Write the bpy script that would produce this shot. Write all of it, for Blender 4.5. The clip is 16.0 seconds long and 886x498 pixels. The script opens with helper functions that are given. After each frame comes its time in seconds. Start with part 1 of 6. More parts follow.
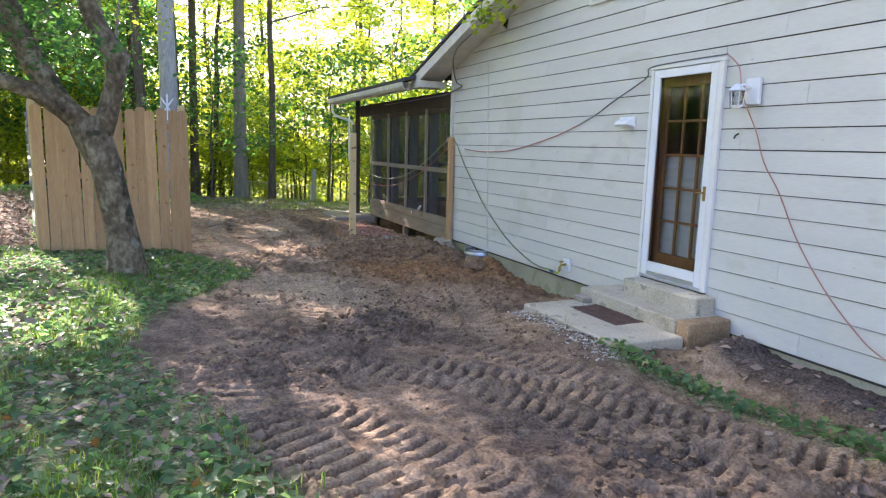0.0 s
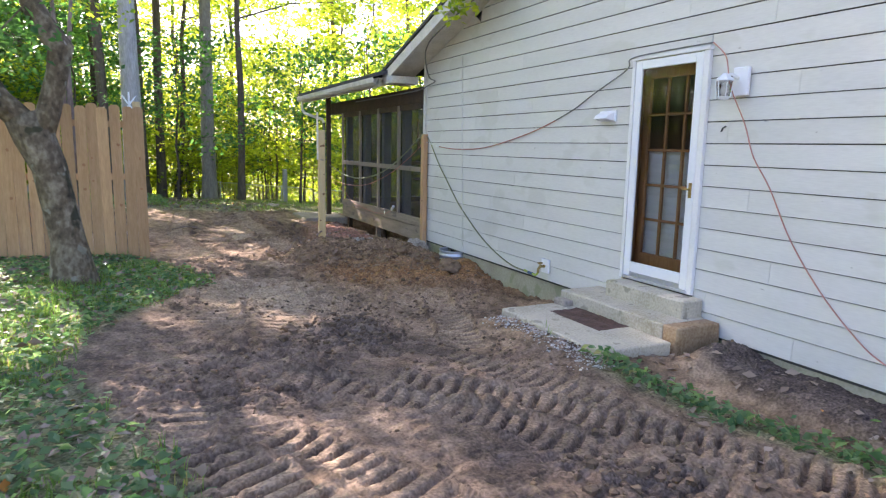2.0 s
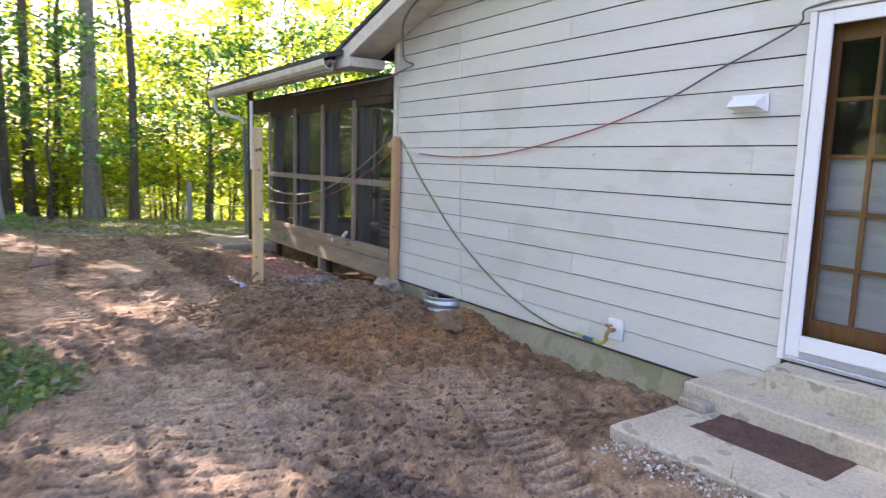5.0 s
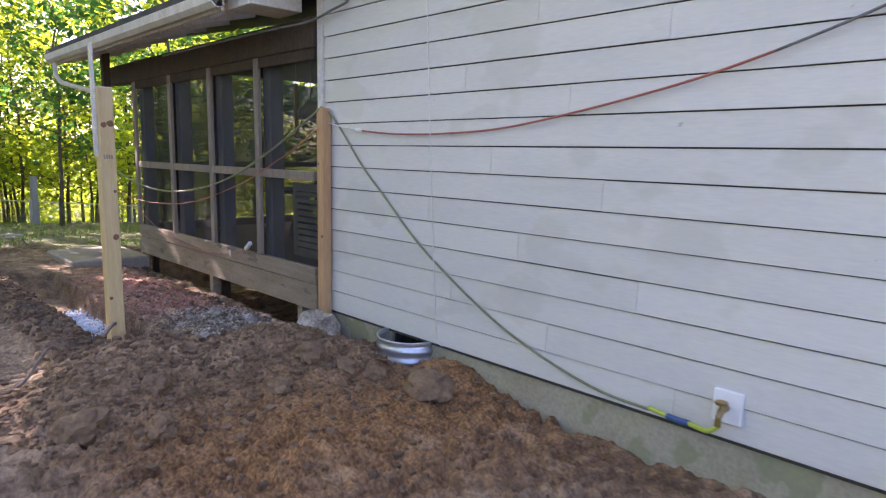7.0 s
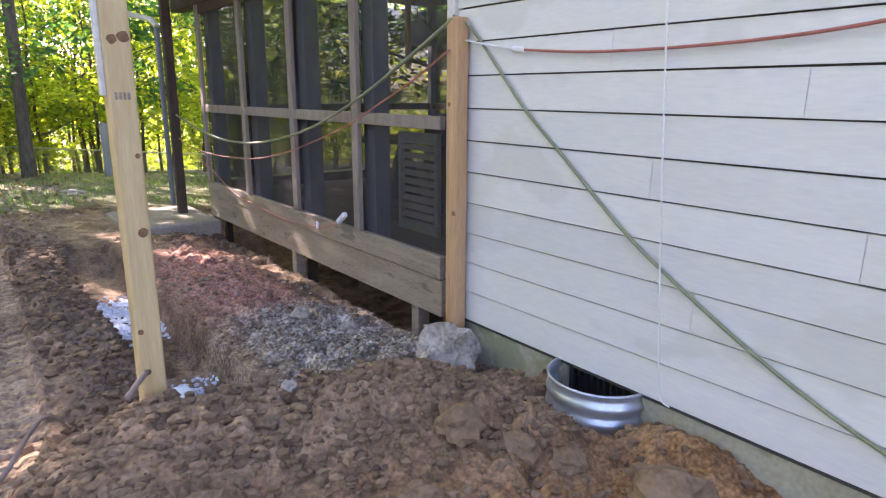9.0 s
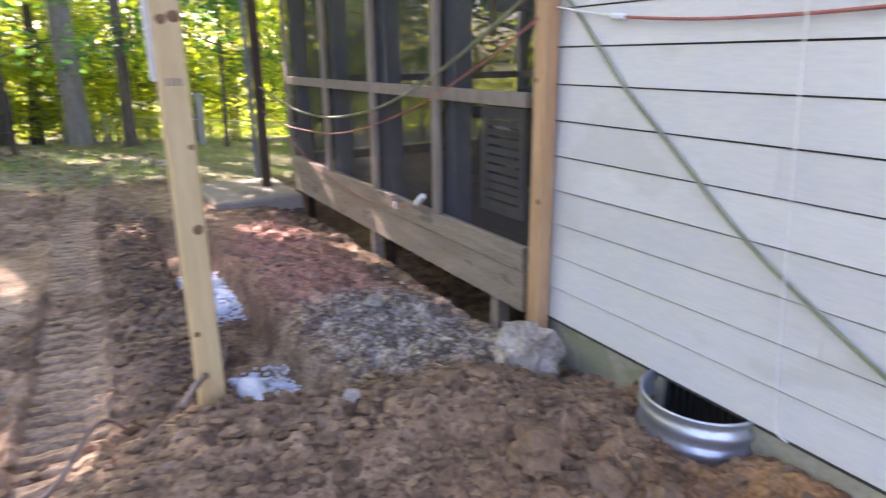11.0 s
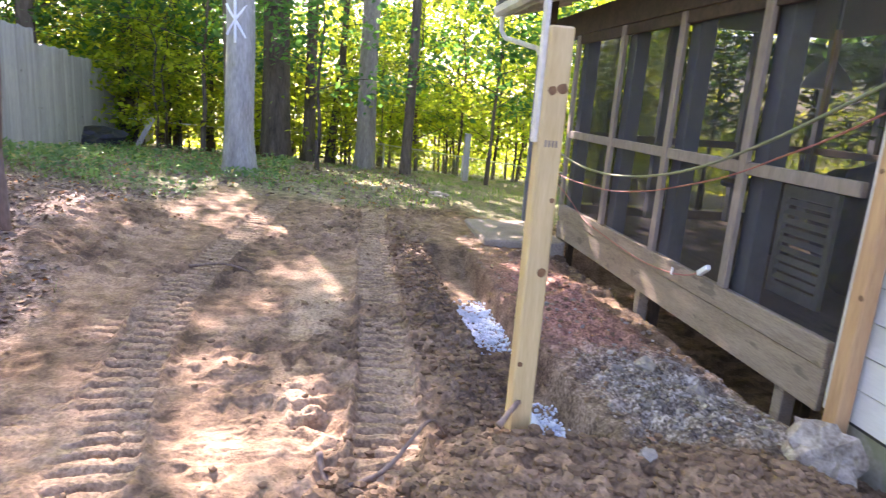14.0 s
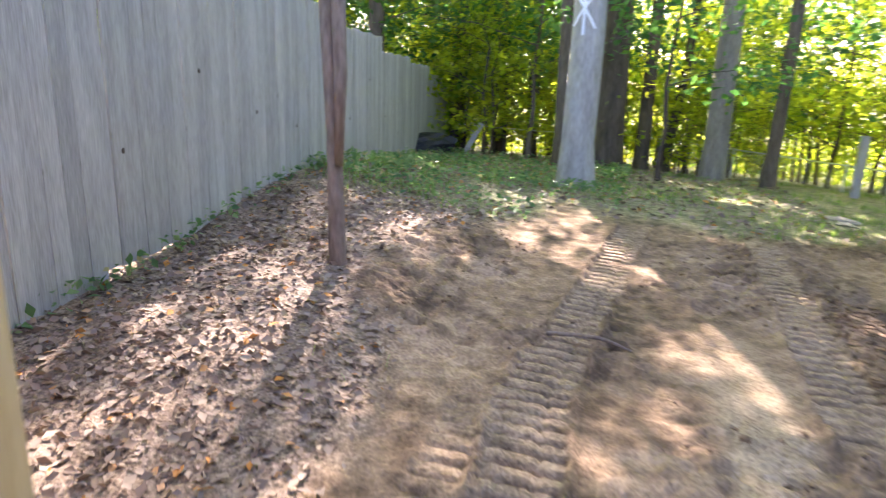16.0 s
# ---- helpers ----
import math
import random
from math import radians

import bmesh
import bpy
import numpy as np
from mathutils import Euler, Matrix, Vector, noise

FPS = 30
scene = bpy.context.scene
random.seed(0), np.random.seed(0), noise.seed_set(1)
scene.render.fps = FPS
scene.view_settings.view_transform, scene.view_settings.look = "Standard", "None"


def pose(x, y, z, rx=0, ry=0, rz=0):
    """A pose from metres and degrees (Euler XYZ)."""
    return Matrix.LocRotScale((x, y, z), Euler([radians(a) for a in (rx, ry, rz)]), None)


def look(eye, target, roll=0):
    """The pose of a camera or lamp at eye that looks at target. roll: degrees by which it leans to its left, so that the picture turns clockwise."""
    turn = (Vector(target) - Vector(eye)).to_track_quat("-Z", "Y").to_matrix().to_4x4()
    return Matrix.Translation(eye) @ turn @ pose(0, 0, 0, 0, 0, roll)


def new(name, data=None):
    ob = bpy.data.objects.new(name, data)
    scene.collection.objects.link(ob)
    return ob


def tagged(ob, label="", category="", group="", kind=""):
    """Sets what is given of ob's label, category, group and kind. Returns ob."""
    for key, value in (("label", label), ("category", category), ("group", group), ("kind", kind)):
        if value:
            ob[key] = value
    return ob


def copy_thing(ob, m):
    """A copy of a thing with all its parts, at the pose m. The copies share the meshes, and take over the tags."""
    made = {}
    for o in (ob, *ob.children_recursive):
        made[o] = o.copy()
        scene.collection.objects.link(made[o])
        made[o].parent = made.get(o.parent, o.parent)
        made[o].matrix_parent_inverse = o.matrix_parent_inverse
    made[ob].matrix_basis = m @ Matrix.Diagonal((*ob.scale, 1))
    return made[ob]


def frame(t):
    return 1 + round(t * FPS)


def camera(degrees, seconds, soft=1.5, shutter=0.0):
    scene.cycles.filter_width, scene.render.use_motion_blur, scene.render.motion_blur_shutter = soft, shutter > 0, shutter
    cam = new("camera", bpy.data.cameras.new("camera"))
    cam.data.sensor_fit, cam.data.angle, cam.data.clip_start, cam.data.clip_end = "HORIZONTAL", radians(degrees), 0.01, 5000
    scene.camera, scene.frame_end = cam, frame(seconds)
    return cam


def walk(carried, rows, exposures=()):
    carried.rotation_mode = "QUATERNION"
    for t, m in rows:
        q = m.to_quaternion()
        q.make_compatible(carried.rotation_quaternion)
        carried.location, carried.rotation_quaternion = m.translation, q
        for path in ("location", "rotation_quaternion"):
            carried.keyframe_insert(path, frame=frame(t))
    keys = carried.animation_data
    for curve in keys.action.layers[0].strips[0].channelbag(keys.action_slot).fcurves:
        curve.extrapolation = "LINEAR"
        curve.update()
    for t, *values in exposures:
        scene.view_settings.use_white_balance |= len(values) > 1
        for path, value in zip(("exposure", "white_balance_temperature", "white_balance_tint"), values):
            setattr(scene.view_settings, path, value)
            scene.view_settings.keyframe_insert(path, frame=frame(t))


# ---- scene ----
import functools

cam = camera(69.2, 16.0, soft=1.2, shutter=0.4)
PATH = [
    (0, (0.161, -0.023, 1.509), (0.959, 1.784, 1.196), 1.5),
    (0.5, (0.145, -0.021, 1.494), (0.95, 1.785, 1.193), 1.6),
    (1, (0.12, -0.018, 1.502), (0.924, 1.788, 1.2), 1.5),
    (1.5, (0.128, 0.055, 1.497), (0.95, 1.852, 1.187), 1.7),
    (2, (0.362, 0.33, 1.469), (1.226, 2.106, 1.158), 1.2),
    (2.5, (0.387, 0.713, 1.438), (1.285, 2.467, 1.097), 1.7),
    (3, (0.371, 1.124, 1.481), (1.269, 2.877, 1.138), 1.5),
    (3.5, (0.496, 1.646, 1.463), (1.378, 3.408, 1.119), 1.2),
    (4, (0.486, 2.217, 1.431), (1.422, 3.949, 1.079), 1.5),
    (4.5, (0.66, 2.774, 1.394), (1.693, 4.467, 1.133), 1.4),
    (5, (0.8, 3.357, 1.378), (1.917, 4.995, 1.113), 1.7),
    (5.2, (0.842, 3.599, 1.378), (2.033, 5.184, 1.115), 1.8),
    (7.5, (1.88, 6.166, 1.285), (3.255, 7.588, 0.991), 1.1),
    (8, (2.019, 6.713, 1.266), (3.231, 8.264, 0.912), -0.1),
    (8.5, (2.278, 7.2, 1.259), (3.459, 8.758, 0.834), -0.2),
    (10.8, (2.758, 7.766, 1.316), (3.838, 9.346, 0.736), -0.4),
    (11, (2.729, 7.762, 1.323), (3.671, 9.43, 0.75), -0.6),
    (11.5, (2.69, 7.747, 1.343), (3.45, 9.51, 0.785), -0.4),
    (12, (2.67, 7.738, 1.359), (3.375, 9.533, 0.83), 0.7),
    (12.5, (2.632, 7.736, 1.369), (3.264, 9.566, 0.865), 1.9),
    (13, (2.526, 7.725, 1.376), (3.073, 9.586, 0.888), 2.9),
    (13.5, (2.343, 7.688, 1.388), (2.757, 9.586, 0.912), 2.9),
    (14, (2.229, 7.728, 1.395), (2.552, 9.648, 0.939), 4.3),
    (14.5, (2.102, 8.027, 1.33), (2.212, 9.964, 0.844), 4.3),
    (15, (1.876, 8.475, 1.354), (1.703, 10.399, 0.835), 3.1),
    (15.5, (1.667, 8.865, 1.349), (1.334, 10.773, 0.851), 1.9),
    (16, (1.46, 9.522, 1.322), (0.888, 11.371, 0.82), 1.8),
]
EXPOSURES = [(0.0, 2.4, 6150.0, 26.0), (3.0, 2.55, 6250.0, 30.0), (5.0, 2.65, 6300.0, 36.0), (7.5, 2.4, 6150.0, 38.0), (8.5, 2.85, 6250.0, 38.0), (12.5, 3.05, 6300.0, 41.0), (15.0, 3.25, 6300.0, 34.0), (16.0, 3.2, 6350.0, 29.0)]
walk(cam, [(t, look(eye, target, roll)) for t, eye, target, roll in PATH], EXPOSURES)

# ---- light ----
SUN_AZ, SUN_EL = 17.0, 35.0          # degrees to the left of +y, and above the horizon
sun_dir = Vector((-math.sin(radians(SUN_AZ)) * math.cos(radians(SUN_EL)), math.cos(radians(SUN_AZ)) * math.cos(radians(SUN_EL)), math.sin(radians(SUN_EL))))
world = bpy.data.worlds.new("sky")
scene.world = world
world.use_nodes = True
wt = world.node_tree
sky = wt.nodes.new("ShaderNodeTexSky")
sky.sky_type, sky.sun_disc = "NISHITA", False
sky.sun_elevation, sky.sun_rotation = radians(SUN_EL), radians(-SUN_AZ)
sky.air_density, sky.dust_density, sky.ozone_density = 1.0, 1.5, 1.0
wt.nodes["Background"].inputs[1].default_value = 0.10
wt.links.new(sky.outputs[0], wt.nodes["Background"].inputs[0])
sun_data = bpy.data.lights.new("sun", "SUN")
sun_data.energy, sun_data.angle, sun_data.color = 5.0, radians(0.53), (1.0, 0.93, 0.80)
sun_ob = new("sun", sun_data)
sun_ob.matrix_world = look(sun_dir * 60, (0, 0, 0))

# ---- small tools ----
RNG = np.random.default_rng(7)


@functools.lru_cache(maxsize=None)
def lattice(seed):
    return np.random.default_rng(seed).random((128, 128))


def vnoise(x, y, scale, seed=0):
    """Smooth value noise in 0..1, for arrays."""
    g = lattice(seed)
    u, v = np.asarray(x) * scale + 37.3, np.asarray(y) * scale + 11.7
    i, j = np.floor(u).astype(int), np.floor(v).astype(int)
    f, h = u - i, v - j
    f, h = f * f * (3 - 2 * f), h * h * (3 - 2 * h)
    i0, i1, j0, j1 = i % 128, (i + 1) % 128, j % 128, (j + 1) % 128
    return (g[i0, j0] * (1 - f) + g[i1, j0] * f) * (1 - h) + (g[i0, j1] * (1 - f) + g[i1, j1] * f) * h


def fbm(x, y, scale, seed=0, octaves=4):
    s = a = 0.0
    w = 1.0
    for o in range(octaves):
        s, a = s + w * vnoise(x, y, scale * 2 ** o, seed + o), a + w
        w *= 0.55
    return s / a


def step01(x, a, b):
    t = np.clip((np.asarray(x, dtype=float) - a) / (b - a), 0, 1)
    return t * t * (3 - 2 * t)


class Build:
    """Collects vertices and faces of one mesh."""

    def __init__(self):
        self.v, self.f = [], []

    def add(self, verts, faces):
        n = len(self.v)
        self.v.extend([tuple(p) for p in verts])
        self.f.extend([tuple(n + i for i in f) for f in faces])
        return self

    def box(self, x0, x1, y0, y1, z0, z1, c=0.004, m=None):
        """A box with chamfered edges; m turns it."""
        lo, hi = (x0, y0, z0), (x1, y1, z1)
        c = min(c, (x1 - x0) * 0.3, (y1 - y0) * 0.3, (z1 - z0) * 0.3)
        ids, verts = {}, []
        for sx in (0, 1):
            for sy in (0, 1):
                for sz in (0, 1):
                    s = (sx, sy, sz)
                    for ax in range(3):
                        p = []
                        for k in range(3):
                            base = hi[k] if s[k] else lo[k]
                            p.append(base if k == ax else base - c if s[k] else base + c)
                        ids[s + (ax,)] = len(verts)
                        verts.append(p)
        faces = []
        for ax in range(3):
            a, b = (ax + 1) % 3, (ax + 2) % 3
            for s in (0, 1):
                loop = []
                for (p, q) in ((0, 0), (1, 0), (1, 1), (0, 1)):
                    k = [0, 0, 0]
                    k[ax], k[a], k[b] = s, p, q
                    loop.append(ids[tuple(k) + (ax,)])
                faces.append(loop if s else loop[::-1])
            for p in (0, 1):
                for q in (0, 1):
                    k0, k1 = [0, 0, 0], [0, 0, 0]
                    k0[a], k0[b], k1[a], k1[b], k0[ax], k1[ax] = p, q, p, q, 0, 1
                    loop = [ids[tuple(k0) + (a,)], ids[tuple(k1) + (a,)], ids[tuple(k1) + (b,)], ids[tuple(k0) + (b,)]]
                    faces.append(loop if p != q else loop[::-1])
        for sx in (0, 1):
            for sy in (0, 1):
                for sz in (0, 1):
                    loop = [ids[(sx, sy, sz, ax)] for ax in range(3)]
                    faces.append(loop if (sx + sy + sz) % 2 else loop[::-1])
        if m is not None:
            verts = [m @ Vector(p) for p in verts]
        return self.add(verts, faces)

    def tube(self, pts, radii, n=8, caps=True, rough=0.0, seed=0):
        """A tube along points; rough makes its girth uneven."""
        rng = np.random.default_rng(seed)
        pts = [Vector(p) for p in pts]
        if not hasattr(radii, "__len__"):
            radii = [radii] * len(pts)
        base, first = len(self.v), None
        ref = Vector((0.31, 0.17, 0.93))
        for i, p in enumerate(pts):
            d = (pts[min(i + 1, len(pts) - 1)] - pts[max(i - 1, 0)]).normalized()
            if first is None:
                a = d.orthogonal().normalized() if abs(d.dot(ref)) > 0.95 else d.cross(ref).normalized()
                first = True
            else:
                a = (a - d * a.dot(d)).normalized()
            b = d.cross(a)
            for k in range(n):
                t = 2 * math.pi * k / n
                r = radii[i] * (1 + rough * (rng.random() - 0.5) * 2)
                self.v.append(tuple(p + (a * math.cos(t) + b * math.sin(t)) * r))
        for i in range(len(pts) - 1):
            for k in range(n):
                q, r = base + i * n, (k + 1) % n
                self.f.append((q + k, q + r, q + n + r, q + n + k))
        if caps:
            self.f.append(tuple(base + k for k in range(n))[::-1])
            self.f.append(tuple(base + (len(pts) - 1) * n + k for k in range(n)))
        return self

    def lump(self, c, r, seed=0, flat=0.75, rough=0.25):
        """An uneven stone or clod from a coarse ball."""
        rng = np.random.default_rng(seed)
        base, rows, cols = len(self.v), 3, 6
        turn = rng.random() * 6.28
        self.v.append((c[0], c[1], c[2] + r * flat))
        for i in range(1, rows):
            for k in range(cols):
                th, ph = math.pi * i / rows, turn + 2 * math.pi * k / cols
                q = r * (1 + rough * (rng.random() * 2 - 1))
                self.v.append((c[0] + q * math.sin(th) * math.cos(ph), c[1] + q * math.sin(th) * math.sin(ph) * 0.85, c[2] + q * flat * math.cos(th)))
        self.v.append((c[0], c[1], c[2] - r * flat))
        last = len(self.v) - 1
        for k in range(cols):
            q = (k + 1) % cols
            self.f.append((base, base + 1 + k, base + 1 + q))
            for i in range(rows - 2):
                a = base + 1 + i * cols
                self.f.append((a + k, a + cols + k, a + cols + q, a + q))
            a = base + 1 + (rows - 2) * cols
            self.f.append((a + k, last, a + q))
        return self

    def mesh(self, name, mat, smooth=False):
        me = bpy.data.meshes.new(name)
        me.from_pydata(self.v, [], self.f)
        if mat:
            me.materials.append(mat)
        if smooth:
            me.polygons.foreach_set("use_smooth", [True] * len(me.polygons))
        me.update()
        return me


def part(name, b, mat, parent=None, label="", smooth=False):
    ob = new(name, b.mesh(name, mat, smooth) if isinstance(b, Build) else b)
    if parent is not None:
        ob.parent = parent
        ob.matrix_parent_inverse = parent.matrix_world.inverted()
    if label:
        tagged(ob, label)
    return ob


def thing(name, label, category, group="", kind=""):
    return tagged(new(name), label, category, group, kind)


def at(ob, m):
    ob.matrix_basis = m
    return ob


# ---- materials ----
def material(name, c1, c2, scale=4.0, rough=0.8, bump=0.2, fine=60.0, stretch=(1, 1, 1), metal=0.0, spec=0.4, c3=None, random=0.0, dist=0.01, where="Object", island=0.0):
    """Two or three colours mixed by noise at two scales, with relief; random: spread of brightness from piece to piece."""
    mat = bpy.data.materials.new(name)
    mat.use_nodes = True
    nt = mat.node_tree
    N, L = nt.nodes, nt.links
    bsdf = N["Principled BSDF"]
    co = N.new("ShaderNodeTexCoord")
    mp = N.new("ShaderNodeMapping")
    mp.inputs["Scale"].default_value = stretch
    L.new(co.outputs[where], mp.inputs[0])
    src = mp.outputs[0]
    if random:
        info = N.new("ShaderNodeObjectInfo")
        mul = N.new("ShaderNodeMath")
        mul.operation, mul.inputs[1].default_value = "MULTIPLY", 37.0
        L.new(info.outputs["Random"], mul.inputs[0])
        addv = N.new("ShaderNodeVectorMath")
        L.new(src, addv.inputs[0])
        L.new(mul.outputs[0], addv.inputs[1])
        src = addv.outputs[0]
    n1, n2 = N.new("ShaderNodeTexNoise"), N.new("ShaderNodeTexNoise")
    for n, s in ((n1, scale), (n2, fine)):
        n.inputs["Scale"].default_value, n.inputs["Detail"].default_value = s, 6.0
        L.new(src, n.inputs["Vector"])
    ramp = N.new("ShaderNodeValToRGB")
    ramp.color_ramp.elements[0].position, ramp.color_ramp.elements[1].position = 0.32, 0.68
    ramp.color_ramp.elements[0].color, ramp.color_ramp.elements[1].color = (*c1, 1), (*c2, 1)
    if c3:
        e = ramp.color_ramp.elements.new(0.5)
        e.color = (*c3, 1)
    mixf = N.new("ShaderNodeMath")
    mixf.operation, mixf.inputs[1].default_value = "MULTIPLY_ADD", 0.5
    half = N.new("ShaderNodeMath")
    half.operation, half.inputs[1].default_value = "MULTIPLY", 0.5
    L.new(n1.outputs[0], half.inputs[0])
    L.new(n2.outputs[0], mixf.inputs[0])
    L.new(half.outputs[0], mixf.inputs[2])
    L.new(mixf.outputs[0], ramp.inputs[0])
    col = ramp.outputs[0]
    if random:
        hsv = N.new("ShaderNodeHueSaturation")
        rng = N.new("ShaderNodeMapRange")
        rng.inputs[3].default_value, rng.inputs[4].default_value = 1 - random, 1 + random
        L.new(info.outputs["Random"], rng.inputs[0])
        L.new(rng.outputs[0], hsv.inputs["Value"])
        L.new(col, hsv.inputs["Color"])
        col = hsv.outputs[0]
    if island:
        hsv, rng, geo = N.new("ShaderNodeHueSaturation"), N.new("ShaderNodeMapRange"), N.new("ShaderNodeNewGeometry")
        rng.inputs[3].default_value, rng.inputs[4].default_value = 1 - island, 1 + island
        L.new(geo.outputs["Random Per Island"], rng.inputs[0])
        L.new(rng.outputs[0], hsv.inputs["Value"])
        L.new(col, hsv.inputs["Color"])
        col = hsv.outputs[0]
    L.new(col, bsdf.inputs["Base Color"])
    bsdf.inputs["Roughness"].default_value, bsdf.inputs["Metallic"].default_value = rough, metal
    bsdf.inputs["Specular IOR Level"].default_value = spec
    if bump:
        bn = N.new("ShaderNodeBump")
        bn.inputs["Strength"].default_value, bn.inputs["Distance"].default_value = bump, dist
        L.new(mixf.outputs[0], bn.inputs["Height"])
        L.new(bn.outputs[0], bsdf.inputs["Normal"])
    return mat


def leaf_material(name, c1, c2, glow, rough=0.5, dry=None):
    """Thin leaves that let the sun shine through, each a little different; glow lifts the transmitted colour to add
    backlight.
    """
    mat = bpy.data.materials.new(name)
    mat.use_nodes = True
    N, L = mat.node_tree.nodes, mat.node_tree.links
    bsdf = N["Principled BSDF"]
    geo = N.new("ShaderNodeNewGeometry")
    ramp = N.new("ShaderNodeValToRGB")
    ramp.color_ramp.elements[0].color, ramp.color_ramp.elements[1].color = (*c1, 1), (*c2, 1)
    if dry:
        ramp.color_ramp.elements[1].position = 0.93
        e = ramp.color_ramp.elements.new(0.97)
        e.color = (*dry, 1)
    L.new(geo.outputs["Random Per Island"], ramp.inputs[0])
    L.new(ramp.outputs[0], bsdf.inputs["Base Color"])
    bsdf.inputs["Roughness"].default_value = rough
    bsdf.inputs["Specular IOR Level"].default_value = 0.35
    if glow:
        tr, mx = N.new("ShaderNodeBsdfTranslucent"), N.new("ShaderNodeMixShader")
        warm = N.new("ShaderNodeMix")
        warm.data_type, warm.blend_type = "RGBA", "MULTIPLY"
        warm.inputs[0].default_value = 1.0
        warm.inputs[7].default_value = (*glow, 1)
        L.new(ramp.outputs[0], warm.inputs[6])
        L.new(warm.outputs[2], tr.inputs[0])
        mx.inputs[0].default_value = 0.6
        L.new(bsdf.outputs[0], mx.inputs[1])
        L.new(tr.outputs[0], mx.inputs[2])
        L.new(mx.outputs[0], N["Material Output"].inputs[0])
    return mat


def glass_material(name, clear, tint=(1, 1, 1), rough=0.02):
    """Thin flat glass: a mirror gloss by Fresnel over a clear pane."""
    mat = bpy.data.materials.new(name)
    mat.use_nodes = True
    N, L = mat.node_tree.nodes, mat.node_tree.links
    N.remove(N["Principled BSDF"])
    tr, gl, mx, fr = N.new("ShaderNodeBsdfTransparent"), N.new("ShaderNodeBsdfGlossy"), N.new("ShaderNodeMixShader"), N.new("ShaderNodeFresnel")
    tr.inputs[0].default_value = (*[clear * t for t in tint], 1)
    gl.inputs["Roughness"].default_value = rough
    fr.inputs[0].default_value = 1.5
    L.new(fr.outputs[0], mx.inputs[0])
    L.new(tr.outputs[0], mx.inputs[1])
    L.new(gl.outputs[0], mx.inputs[2])
    L.new(mx.outputs[0], N["Material Output"].inputs[0])
    return mat


def screen_material(name, thread, opacity):
    """Insect screen: fine dark thread over holes."""
    mat = bpy.data.materials.new(name)
    mat.use_nodes = True
    N, L = mat.node_tree.nodes, mat.node_tree.links
    bsdf = N["Principled BSDF"]
    bsdf.inputs["Base Color"].default_value, bsdf.inputs["Roughness"].default_value = (*thread, 1), 0.5
    tr, mx = N.new("ShaderNodeBsdfTransparent"), N.new("ShaderNodeMixShader")
    no, co, rg = N.new("ShaderNodeTexNoise"), N.new("ShaderNodeTexCoord"), N.new("ShaderNodeMapRange")
    no.inputs["Scale"].default_value, no.inputs["Detail"].default_value = 3.0, 5.0
    rg.inputs[3].default_value, rg.inputs[4].default_value = opacity - 0.08, opacity + 0.08
    L.new(co.outputs["Object"], no.inputs[0])
    L.new(no.outputs[0], rg.inputs[0])
    L.new(rg.outputs[0], mx.inputs[0])
    L.new(tr.outputs[0], mx.inputs[1])
    L.new(bsdf.outputs[0], mx.inputs[2])
    L.new(mx.outputs[0], N["Material Output"].inputs[0])
    return mat


M_SIDING = material("painted_siding", (0.585, 0.58, 0.545), (0.685, 0.68, 0.64), 1.2, 0.55, 0.08, 30, (1, 0.4, 3), random=0.035)
# dark backing whose colour stands in for the shadow under each lap
M_LAPSHADE = material("dark_lap_shade_backing", (0.05, 0.048, 0.044), (0.09, 0.086, 0.08), 6, 0.9, 0.1, 40)
M_TRIM = material("white_trim_paint", (0.74, 0.74, 0.72), (0.82, 0.82, 0.80), 3, 0.5, 0.05, 40)
M_OLDWHITE = material("weathered_white_paint", (0.50, 0.48, 0.42), (0.74, 0.72, 0.66), 5, 0.6, 0.12, 35, (1, 1, 1))
M_VINYL = material("white_door_enamel", (0.78, 0.80, 0.82), (0.84, 0.85, 0.87), 3, 0.3, 0.02, 30)
M_DOORWOOD = material("stained_door_wood", (0.26, 0.115, 0.045), (0.46, 0.235, 0.10), 3, 0.4, 0.1, 26, (6, 6, 0.7))
M_CONCRETE = material("old_concrete", (0.33, 0.285, 0.20), (0.62, 0.56, 0.43), 3, 0.9, 0.35, 45, c3=(0.49, 0.445, 0.35))
M_FOUND = material("parged_foundation", (0.30, 0.27, 0.20), (0.47, 0.43, 0.34), 2.2, 0.9, 0.3, 40, c3=(0.38, 0.36, 0.26))
M_LUMBER = material("new_pine_lumber", (0.50, 0.36, 0.17), (0.66, 0.52, 0.28), 4, 0.7, 0.15, 22, (7, 7, 0.5))
M_KNOT = material("dark_pine_knot", (0.13, 0.065, 0.03), (0.27, 0.15, 0.07), 20, 0.7, 0.1, 60)
M_CEDAR = material("cedar_fence_board", (0.38, 0.215, 0.10), (0.57, 0.36, 0.185), 3, 0.75, 0.2, 20, (6, 6, 0.5), random=0.2)
M_GREYWOOD = material("silvered_fence_board", (0.27, 0.26, 0.24), (0.48, 0.465, 0.435), 2.5, 0.85, 0.3, 20, (5, 5, 0.5), random=0.12)
M_DECK = material("weathered_deck_board", (0.20, 0.155, 0.11), (0.37, 0.30, 0.225), 3, 0.8, 0.25, 24, (4, 0.7, 6))
M_TIMBER = material("dark_stained_timber", (0.035, 0.024, 0.016), (0.09, 0.06, 0.04), 4, 0.75, 0.25, 24, (4, 1, 1))
M_MULLION = material("brown_porch_trim", (0.17, 0.135, 0.108), (0.32, 0.265, 0.215), 4, 0.75, 0.2, 24, (4, 4, 0.6))
